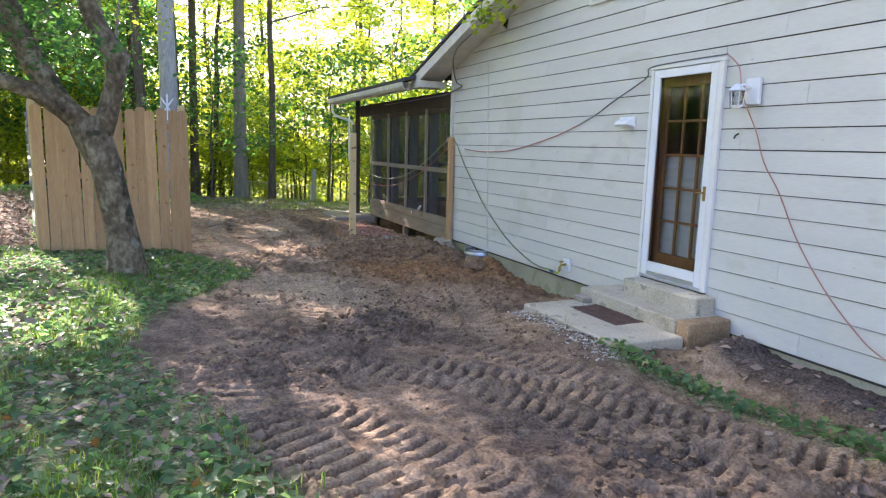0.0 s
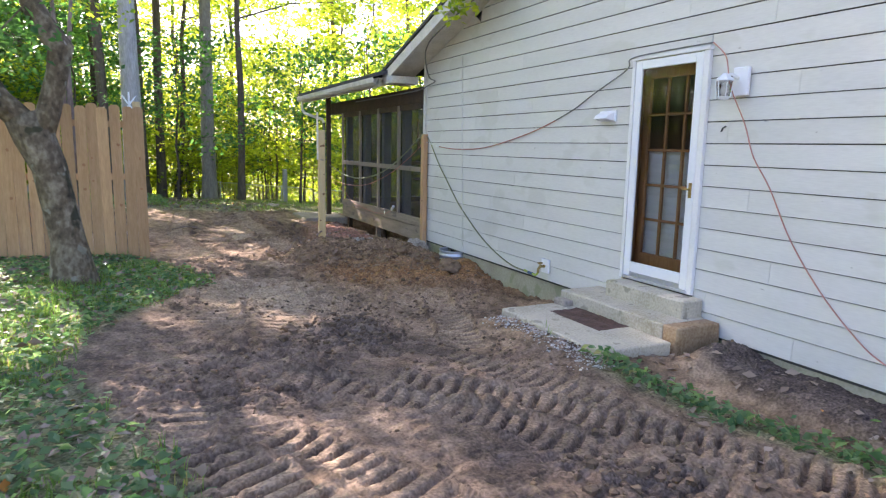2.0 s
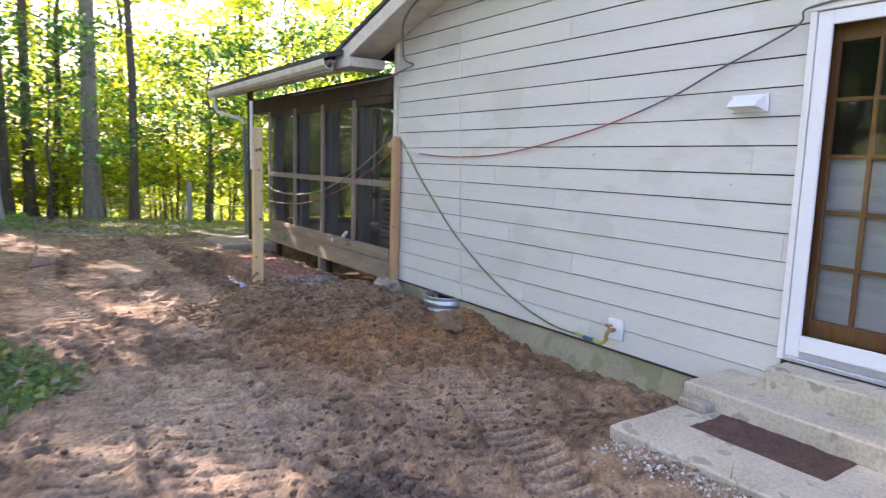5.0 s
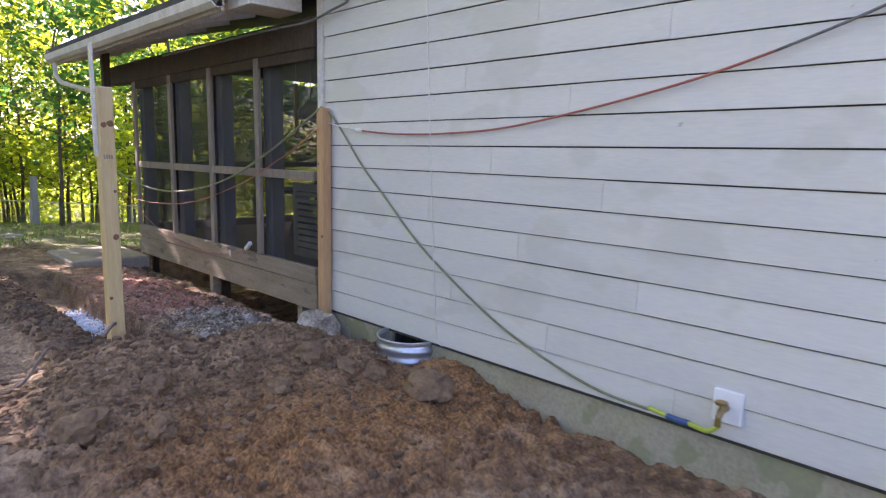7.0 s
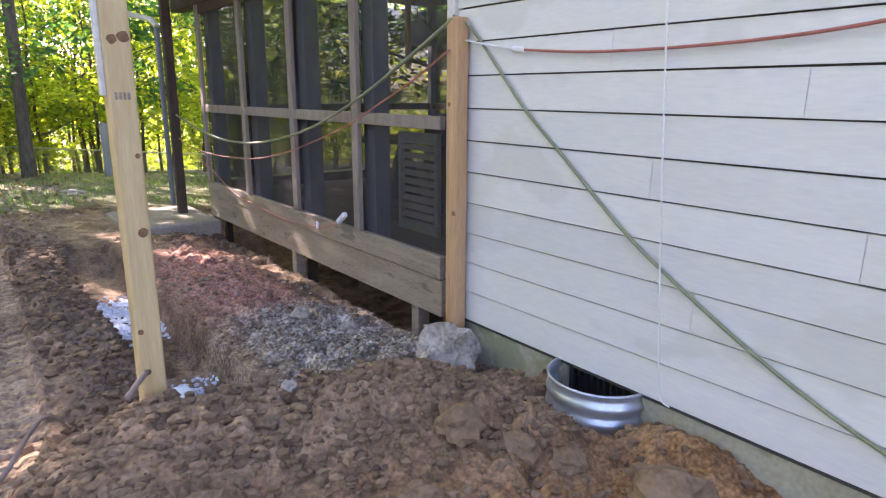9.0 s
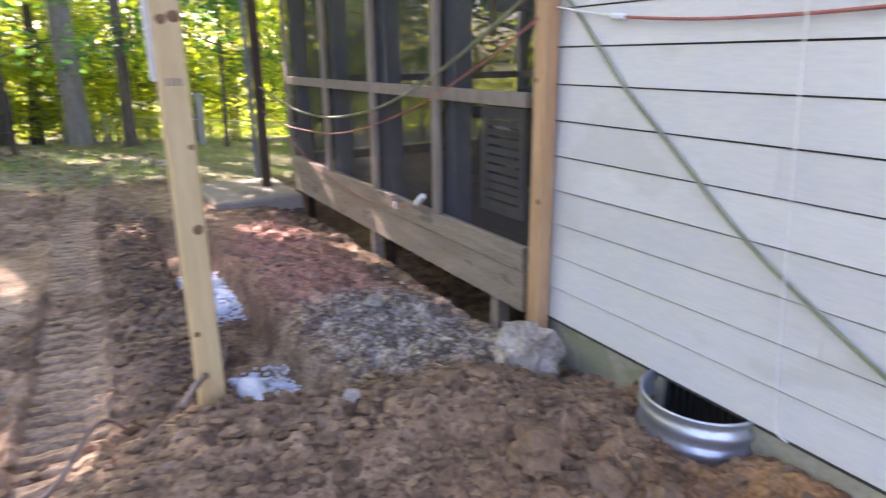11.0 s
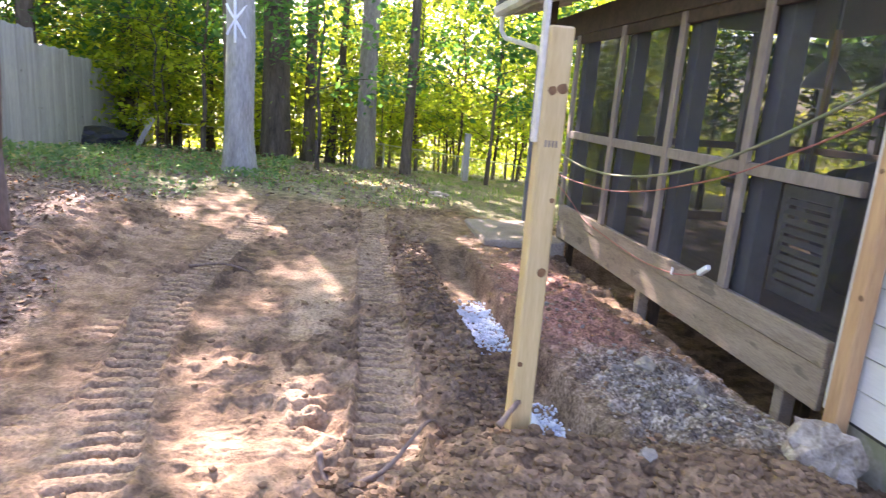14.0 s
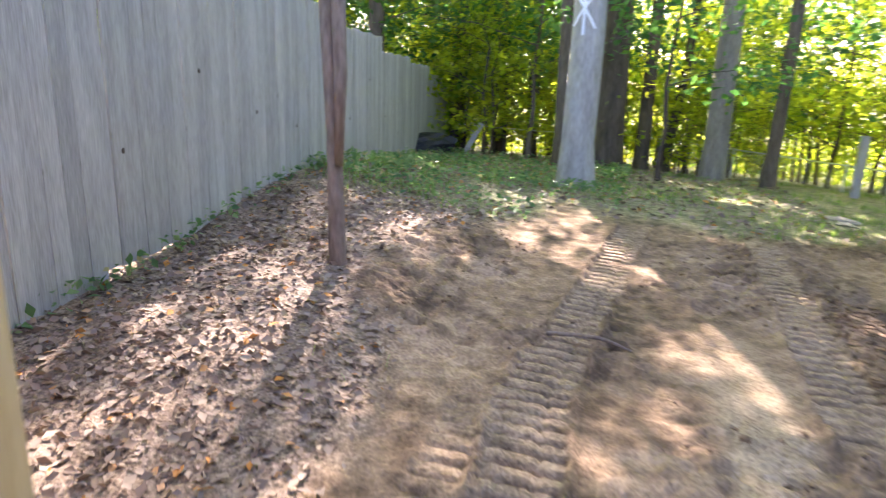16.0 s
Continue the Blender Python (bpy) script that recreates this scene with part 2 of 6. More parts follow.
M_GREYPOST = material("grey_painted_post", (0.33, 0.35, 0.385), (0.46, 0.48, 0.515), 3, 0.7, 0.1, 30)
M_DOWNSPOUT = material("dull_dark_metal", (0.12, 0.125, 0.13), (0.20, 0.205, 0.21), 3, 0.6, 0.1, 30)
M_SHINGLE = material("dark_shingle", (0.04, 0.04, 0.042), (0.10, 0.10, 0.10), 6, 0.95, 0.4, 80)
M_GALV = material("corrugated_steel", (0.50, 0.53, 0.58), (0.66, 0.69, 0.74), 4, 0.35, 0.08, 40, metal=0.75)
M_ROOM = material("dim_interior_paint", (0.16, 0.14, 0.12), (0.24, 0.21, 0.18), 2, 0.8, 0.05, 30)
M_CURTAIN = material("white_curtain", (0.62, 0.66, 0.72), (0.76, 0.79, 0.84), 6, 0.9, 0.2, 40, (1, 12, 0.6))
M_BRASS = material("old_brass", (0.25, 0.18, 0.07), (0.45, 0.33, 0.14), 20, 0.4, 0.1, 60, metal=0.9)
M_DARK = material("blackened_metal", (0.02, 0.02, 0.02), (0.05, 0.05, 0.05), 12, 0.5, 0.1, 60)
M_HOSE = material("green_hose", (0.16, 0.175, 0.09), (0.27, 0.28, 0.165), 8, 0.5, 0.05, 40)
M_YELLOWHOSE = material("yellow_green_hose", (0.35, 0.45, 0.05), (0.45, 0.55, 0.10), 8, 0.5, 0.05, 40)
M_BLUETAPE = material("blue_coupling", (0.03, 0.08, 0.22), (0.05, 0.12, 0.30), 8, 0.5, 0.05, 40)
M_REDCORD = material("red_cord", (0.34, 0.10, 0.075), (0.46, 0.17, 0.13), 8, 0.5, 0.05, 40)
M_PALERED = material("faded_red_cord", (0.46, 0.19, 0.16), (0.56, 0.27, 0.23), 8, 0.5, 0.05, 40)
M_GREYCORD = material("grey_cable", (0.10, 0.10, 0.095), (0.20, 0.20, 0.19), 8, 0.6, 0.05, 40)
M_WHITECORD = material("white_cord", (0.66, 0.66, 0.62), (0.80, 0.80, 0.76), 8, 0.6, 0.05, 40)
M_BARK = material("mottled_bark", (0.035, 0.026, 0.014), (0.31, 0.265, 0.18), 7.5, 0.95, 0.9, 22, (1, 1, 0.7), c3=(0.14, 0.107, 0.065), dist=0.03)
M_BARKGREY = material("pale_grey_bark", (0.22, 0.21, 0.19), (0.46, 0.45, 0.42), 3, 0.95, 0.8, 16, (2.2, 2.2, 0.5), dist=0.04)
M_BARKDARK = material("dark_furrowed_bark", (0.05, 0.038, 0.028), (0.17, 0.135, 0.10), 3, 0.95, 0.9, 14, (2.5, 2.5, 0.45), dist=0.05, random=0.2)
M_BARKBROWN = material("grey_brown_bark", (0.15, 0.13, 0.105), (0.35, 0.315, 0.27), 3, 0.95, 0.8, 16, (2.2, 2.2, 0.5), dist=0.04)
M_RUSTY = material("red_brown_bark", (0.12, 0.082, 0.064), (0.32, 0.245, 0.195), 4, 0.9, 0.5, 20, (2, 2, 0.5), dist=0.02)
M_MARK = material("white_marking_paint", (0.70, 0.72, 0.76), (0.82, 0.84, 0.87), 9, 0.7, 0.2, 50)
M_CLOD = material("dry_clay_clod", (0.13, 0.082, 0.047), (0.29, 0.188, 0.110), 6, 0.95, 0.6, 40, dist=0.02, island=0.3)
M_DARKCLOD = material("damp_dark_clod", (0.085, 0.056, 0.036), (0.21, 0.145, 0.092), 6, 0.95, 0.6, 40, dist=0.02, island=0.3)
M_CHUNK = material("broken_mortar", (0.20, 0.155, 0.11), (0.66, 0.58, 0.47), 7, 0.95, 0.9, 40, dist=0.03)
M_PAD = material("soiled_concrete", (0.20, 0.16, 0.12), (0.40, 0.35, 0.29), 3, 0.95, 0.4, 40)
M_STONE = material("pale_stone", (0.22, 0.185, 0.15), (0.44, 0.39, 0.33), 6, 0.9, 0.4, 40, island=0.4)
M_PALEGRAVEL = material("pale_gravel", (0.34, 0.31, 0.27), (0.62, 0.58, 0.52), 20, 0.9, 0.2, 60, island=0.4)
M_GRAVEL = material("blue_white_gravel", (0.52, 0.58, 0.68), (0.78, 0.82, 0.90), 30, 0.8, 0.2, 90)
M_BAG = material("black_plastic_bag", (0.012, 0.013, 0.018), (0.03, 0.032, 0.04), 6, 0.5, 0.5, 24, dist=0.03)
M_SCREEN = screen_material("insect_screen", (0.022, 0.023, 0.028), 0.68)
M_GLASS = glass_material("window_glass", 0.92)
M_LAMPGLASS = glass_material("lamp_glass", 0.85)
# backlit brightness is put into the transmitted colour, several times the leaf's own
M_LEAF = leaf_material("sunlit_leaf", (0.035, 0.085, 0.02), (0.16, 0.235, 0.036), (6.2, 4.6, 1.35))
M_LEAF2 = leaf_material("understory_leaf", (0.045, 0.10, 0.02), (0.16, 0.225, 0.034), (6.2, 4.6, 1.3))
# darker, bluer leaf copy with shade put into its colour
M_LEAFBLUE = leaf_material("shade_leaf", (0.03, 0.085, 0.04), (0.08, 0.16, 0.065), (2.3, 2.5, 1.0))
M_GRASS = leaf_material("grass_blade", (0.075, 0.16, 0.045), (0.22, 0.33, 0.095), (1.6, 1.6, 0.8), 0.45, dry=(0.35, 0.30, 0.15))
M_WEED = leaf_material("weed_leaf", (0.07, 0.16, 0.075), (0.23, 0.33, 0.17), (1.5, 1.6, 1.0), 0.4, dry=(0.40, 0.35, 0.22))
M_LITTER = leaf_material("dead_leaf", (0.19, 0.135, 0.102), (0.38, 0.29, 0.215), None, 0.8, dry=(0.50, 0.22, 0.05))


def add_flecks(mat, scale, level, colour, amount, stretch=(1, 1, 1)):
    """Small dark scuffs and specks of dirt on a painted surface."""
    N, L = mat.node_tree.nodes, mat.node_tree.links
    bsdf = N["Principled BSDF"]
    src = bsdf.inputs["Base Color"].links[0].from_socket
    co, mp, n, r, mx = N.new("ShaderNodeTexCoord"), N.new("ShaderNodeMapping"), N.new("ShaderNodeTexNoise"), N.new("ShaderNodeMapRange"), N.new("ShaderNodeMix")
    mp.inputs["Scale"].default_value = stretch
    n.inputs["Scale"].default_value, n.inputs["Detail"].default_value = scale, 3.0
    r.inputs[1].default_value, r.inputs[2].default_value, r.inputs[4].default_value = level, level + 0.04, amount
    mx.data_type = "RGBA"
    mx.inputs[7].default_value = (*colour, 1)
    L.new(co.outputs["Object"], mp.inputs[0]), L.new(mp.outputs[0], n.inputs[0]), L.new(n.outputs[0], r.inputs[0])
    L.new(r.outputs[0], mx.inputs[0]), L.new(src, mx.inputs[6]), L.new(mx.outputs[2], bsdf.inputs["Base Color"])


add_flecks(M_SIDING, 9.0, 0.73, (0.30, 0.29, 0.26), 0.6, (1, 1, 2.2))
add_flecks(M_SIDING, 2.1, 0.58, (0.50, 0.50, 0.43), 0.35, (1, 0.6, 1))
add_flecks(M_CONCRETE, 6.0, 0.62, (0.20, 0.18, 0.14), 0.6)
add_flecks(M_FOUND, 3.0, 0.56, (0.24, 0.27, 0.15), 0.6)
add_flecks(M_GREYWOOD, 5.0, 0.66, (0.16, 0.14, 0.12), 0.5, (3, 3, 0.6))
add_flecks(M_BARK, 6.0, 0.62, (0.33, 0.34, 0.26), 0.45)
add_flecks(M_BARK, 3.1, 0.60, (0.035, 0.035, 0.015), 0.9)
add_flecks(M_DECK, 7.0, 0.64, (0.10, 0.08, 0.06), 0.6, (1, 0.4, 1))

# ---- ground ----
def grass_edge(y):
    """The edge between lawn and dug earth on the lawn's side."""
    return 0.35 + 0.75 * np.exp(-((y - 8.2) / 1.3) ** 2) + 0.45 * np.exp(-((y - 2.6) / 0.9) ** 2) - 0.35 * np.exp(-((y - 5.4) / 1.2) ** 2)


def smooth_height(x, y):
    """The lie of the land without clods."""
    x, y = np.asarray(x, dtype=float), np.asarray(y, dtype=float)
    xc = np.clip(x, -9, 6)
    z = -0.04 - 0.075 * xc * step01(-y, -10, -8) - (0.08 + 0.035 * xc) * step01(y, 8, 10)
    z = z + 0.34 * np.exp(-((x + 2.6) / 1.6) ** 2 - ((y - 16.2) / 2.8) ** 2)
    z = z - 0.045 * np.clip(y - 18.5, 0, 26) - 0.05 * np.clip(y - 24, 0, 14) - 0.04 * np.clip(x - 5, 0, 10) * step01(y, 15, 20)
    ridge = np.exp(-((y - 9.75 - 0.10 * np.sin(2.1 * x)) / 0.42) ** 2) * step01(x, 2.2, 2.8) * step01(-x, -4.95, -4.0)
    apron = np.exp(-((y - 8.6) / 0.9) ** 2 - ((x - 4.2) / 0.8) ** 2)
    z = z + 0.21 * ridge + 0.05 * apron + 0.12 * np.exp(-((x - 3.0) / 0.35) ** 2 - ((y - 10.15) / 0.25) ** 2)
    z = z - 0.02 * np.exp(-((x - 5.0) / 0.45) ** 2) * step01(y, 5.9, 6.4) * step01(-y, -10.7, -10.3)
    z = z + 0.14 * np.exp(-((x - 4.95) / 0.22) ** 2 - ((y - 8.85) / 0.28) ** 2)
    z = z - 0.12 * np.exp(-((x - 5.0) / 0.3) ** 2 - ((y - 10.35) / 0.3) ** 2)
    well = np.exp(-((x - 4.95) / 0.24) ** 4 - ((y - 9.45) / 0.25) ** 4)
    z = z - 0.12 * well
    floor = step01(x, 2.95, 3.15) * step01(y, 10.15, 10.5) * step01(-y, -16.5, -15.6)
    z = z - 0.02 * floor
    slot = step01(x, 3.16, 3.30) * step01(-x, -3.70, -3.62) * step01(y, 10.25, 10.5) * step01(-y, -15.0, -14.3)
    z = z - 0.26 * slot
    spoil = np.exp(-((x - 2.95) / 0.16) ** 2) * step01(y, 10.4, 11) * step01(-y, -15, -14)
    z = z + 0.04 * spoil
    z = z + 0.13 * np.exp(-((x - 4.62) / 0.36) ** 2 - ((y - 4.03) / 0.26) ** 2)
    z = z + 0.13 * np.exp(-((x + 0.6) / 0.75) ** 4) * step01(y, 11.2, 12.4) * step01(-y, -16.5, -15)
    bed = step01(x, 4.25, 4.7) * step01(-y, -4.2, -3.9)
    z = z + 0.19 * bed + 0.15 * np.exp(-((x - 3.85) / 0.62) ** 4 - ((y - 4.95) / 1.15) ** 4)
    under = step01(x, 4.93, 5.12) * step01(y, 10.5, 10.9) * step01(-y, -15.8, -15.4)
    z = z - 0.10 * step01(x, 4.45, 4.85) * step01(y, 10.6, 11.0) * step01(-y, -15.8, -15.2)
    return z - 0.45 * under


def zones(x, y):
    edge = grass_edge(y) + 0.35 * (fbm(x, y, 1.4, 21) - 0.5)
    lawn = step01(edge - x, -0.08, 0.22) * step01(-y, -10.7, -10.3)
    left = 0.07 + 0.43 * np.cos(0.95 * (y - 11.0)) + 0.5 * (fbm(x, y, 1.0, 31) - 0.5)
    litter = step01(left - x, -0.15, 0.2) * step01(y, 10.4, 10.8) * step01(-y, -17.0, -15.5)
    far = step01(y + 0.9 * (fbm(x, y, 0.8, 41) - 0.5) - 0.55 * np.abs(x - 2.4), 16.2, 17.2)
    far = np.maximum(far, step01(left - x, -0.1, 0.3) * step01(y, 15.2, 16.6))
    far = np.maximum(far, step01(x, 3.9, 4.4) * step01(y, 16.4, 17.0))
    left_lawn = step01(-x, 5.5, 6.5)
    strip = np.exp(-((x - (3.72 + 0.30 * (4.1 - y))) / 0.16) ** 2) * step01(-y, -4.3, -4.0)
    green = np.clip(np.maximum(np.maximum(lawn, far), np.maximum(left_lawn, strip)), 0, 1)
    red = np.exp(-((x - 4.15) / 0.45) ** 4 - ((y - 12.9) / 1.5) ** 4)
    grey = np.exp(-((x - 4.35) / 0.6) ** 4 - ((y - 11.05) / 0.7) ** 4)
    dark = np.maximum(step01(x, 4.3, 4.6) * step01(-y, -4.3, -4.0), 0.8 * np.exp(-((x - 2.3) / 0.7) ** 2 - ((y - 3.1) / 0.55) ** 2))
    dark = np.maximum(dark, 0.52 * step01(-y, -7.2, -5.6) * step01(fbm(x, y, 0.8, 57), 0.30, 0.52) * step01(-x, -4.2, -3.7))
    dark = np.maximum(dark, 0.75 * step01(np.exp(-((x - 2.05) / 0.42) ** 2 - ((y - 5.65) / 0.5) ** 2) + 0.5 * (fbm(x, y, 2.5, 59) - 0.5), 0.35, 0.6))
    dark = np.maximum(dark, 0.85 * step01(np.exp(-((x - 2.75) / 0.4) ** 2 - ((y - 2.65) / 0.3) ** 2) + 0.5 * (fbm(x, y, 2.5, 60) - 0.5), 0.35, 0.6))
    dark = np.maximum(dark, 0.6 * np.exp(-((x - 0.45) / 0.6) ** 2 - ((y - 5.9) / 0.6) ** 2))
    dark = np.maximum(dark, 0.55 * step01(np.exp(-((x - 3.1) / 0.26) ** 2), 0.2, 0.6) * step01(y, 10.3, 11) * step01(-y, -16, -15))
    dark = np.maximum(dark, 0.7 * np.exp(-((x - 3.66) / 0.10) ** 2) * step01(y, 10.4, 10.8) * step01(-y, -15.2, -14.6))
    dry = 0.8 * np.exp(-((x - 2.12) / 0.2) ** 4) * step01(y, 10.2, 11.2) * step01(-y, -14.2, -12.4) * step01(fbm(x, y, 1.5, 75), 0.3, 0.5)
    dry = np.maximum(dry, 0.7 * np.exp(-((x - 1.7) / 0.7) ** 2 - ((y - 7.2) / 0.9) ** 2))
    orange = np.exp(-((y - 8.5) / 0.9) ** 2) * step01(x, 2.0, 3.0)
    return lawn, litter, green, red, grey, dark, dry, orange


# crawler tracks: the points of their centre lines, half width, pitch of the bars, depth
TRACKS = (([(2.46, 9.9), (2.52, 11.1), (2.62, 14.4), (2.70, 17.0)], 0.17, 0.115, 1.25),
          ([(1.32, 9.9), (1.22, 10.6), (1.06, 12.4), (1.25, 14.5), (1.45, 17.0)], 0.17, 0.115, 1.25),
          ([(0.98, 10.0), (0.86, 11.0), (0.84, 12.5)], 0.15, 0.110, 0.5),
          ([(3.95, 8.6), (3.72, 7.6), (3.30, 6.3), (2.87, 4.95)], 0.19, 0.115, 0.9),
          ([(3.50, 8.4), (3.28, 7.4), (2.90, 6.3), (2.50, 5.0)], 0.16, 0.115, 0.55),
          ([(1.85, 8.4), (1.72, 7.0), (1.50, 5.3)], 0.26, 0.115, 0.6),
          ([(1.15, 8.2), (1.10, 7.0), (1.0, 5.9)], 0.2, 0.115, 0.5),
          ([(1.75, 4.60), (2.05, 4.40), (2.44, 4.09), (2.78, 3.76), (3.12, 3.3), (3.7, 2.55), (4.0, 2.0)], 0.22, 0.115, 1.15),
          ([(0.95, 4.75), (1.5, 4.45), (2.0, 4.0), (2.45, 3.45), (2.8, 2.9), (3.1, 2.0)], 0.17, 0.115, 0.9),
          ([(0.45, 3.75), (0.78, 3.22), (0.95, 2.95), (1.09, 2.68), (1.22, 2.3), (1.32, 1.7)], 0.23, 0.115, 1.2),
          ([(0.85, 3.9), (1.25, 3.4), (1.55, 2.9), (1.75, 2.3), (1.85, 1.6)], 0.16, 0.115, 0.7),
          ([(0.75, 5.6), (0.62, 4.6), (0.50, 3.9), (0.45, 3.2)], 0.20, 0.115, 0.8),
          ([(2.6, 5.1), (3.0, 4.3), (3.35, 3.4), (3.6, 2.3)], 0.18, 0.115, 0.8))


def along_line(x, y, line):
    """How far along a line of points, and how far to its side, a place lies."""
    best = np.full(x.shape, 1e9)
    run, side, start = np.zeros_like(x), np.zeros_like(x), 0.0
    for (xa, ya), (xb, yb) in zip(line[:-1], line[1:]):
        dx, dy = xb - xa, yb - ya
        ln = math.hypot(dx, dy)
        u = ((x - xa) * dx + (y - ya) * dy) / ln
        v = ((x - xa) * dy - (y - ya) * dx) / ln
        uc = np.clip(u, 0, ln)
        d = np.hypot(u - uc, v)
        hit = d < best
        best = np.where(hit, d, best)
        run, side = np.where(hit, start + uc, run), np.where(hit, np.sign(v) * d, side)
        start += ln
    return run, side, start


def tread(x, y):
    """Relief of the tracks, and where the soil is pressed flat by them."""
    x, y = np.asarray(x, dtype=float), np.asarray(y, dtype=float)
    z, packed = np.zeros_like(x), np.zeros_like(x)
    worn = step01(fbm(x, y, 0.9, 72), 0.27, 0.40)
    shift, sway = 0.8 * (fbm(x, y, 0.9, 71, 2) - 0.5), 0.10 * (fbm(x, y, 3.0, 74) - 0.5)
    crisp, berm = 0.3 + 0.7 * step01(fbm(x, y, 3.0, 76), 0.32, 0.46), fbm(x, y, 9.0, 78, 2)
    for line, half, pitch, deep in TRACKS:
        run, side, total = along_line(x, y, line)
        across = (side + sway) / half
        ends = step01(run, 0.02, 0.35) * step01(-run, -total + 0.02, -total + 0.35)
        m = step01(-np.abs(across), -1.0, -0.86) * ends * worn
        ph = np.mod(run / pitch + shift + 0.12 * np.abs(across), 1.0)
        groove = step01(-np.abs(ph - 0.5), -0.24, -0.11) * crisp
        z += deep * m * (0.010 - 0.052 * groove - 0.016 * np.exp(-((across - 0.35) / 0.07) ** 2))
        z += deep * ends * worn * 0.05 * berm * np.exp(-((np.abs(across) - 1.08) / 0.11) ** 2)
        packed = np.maximum(packed, m * np.minimum(deep, 1.0) * (1 - groove))
    return z, packed


def full_height(x, y):
    z = smooth_height(x, y)
    lawn, litter, green, red, grey, dark, dry, orange = zones(x, y)
    near = step01(-y, -22, -17) * step01(x, -8, -5)
    mud = (1 - green) * (1 - litter) * near
    rough = 0.35 + 0.9 * step01(fbm(x, y, 0.7, 55), 0.42, 0.62) + 0.35 * orange + 0.4 * grey - 0.5 * dry
    relief, packed = tread(x, y)
    pile = np.exp(-((x - 2.05) / 0.42) ** 2 - ((y - 5.65) / 0.5) ** 2) + np.exp(-((x - 2.75) / 0.4) ** 2 - ((y - 2.65) / 0.3) ** 2)
    rough = (1.05 * rough + 0.9 * pile + 0.15 * step01(-y, -9, -8)) * (1 - 0.85 * np.minimum(packed * 1.6, 1.0))
    rough = rough * (1 - 0.8 * np.exp(-((x - 3.67) / 0.14) ** 2) * step01(y, 10.4, 10.8) * step01(-y, -15.2, -14.6))
    clod = np.abs(fbm(x, y, 7.0, 61, 3) - 0.5) * 2
    crumb = fbm(x, y, 17.0, 65, 2) - 0.5
    z = z + mud * rough * (0.09 * (fbm(x, y, 2.6, 51) - 0.5) + 0.085 * (0.35 - clod) + 0.035 * crumb)
    z = z + (1 - mud) * near * (0.05 * (fbm(x, y, 1.5, 52) - 0.5) + 0.02 * (fbm(x, y, 9.0, 53) - 0.5))
    z = z + relief * mud
    return z


def spread(lo, hi, d, far, grow=1.16):
    mid = list(np.arange(lo, hi + d / 2, d))
    s, p, out = d, hi, []
    while p < far:
        s *= grow
        p += s
        out.append(p)
    s, p, left = d, lo, []
    while p > -far:
        s *= grow
        p -= s
        left.append(p)
    return np.array(left[::-1] + mid + out)


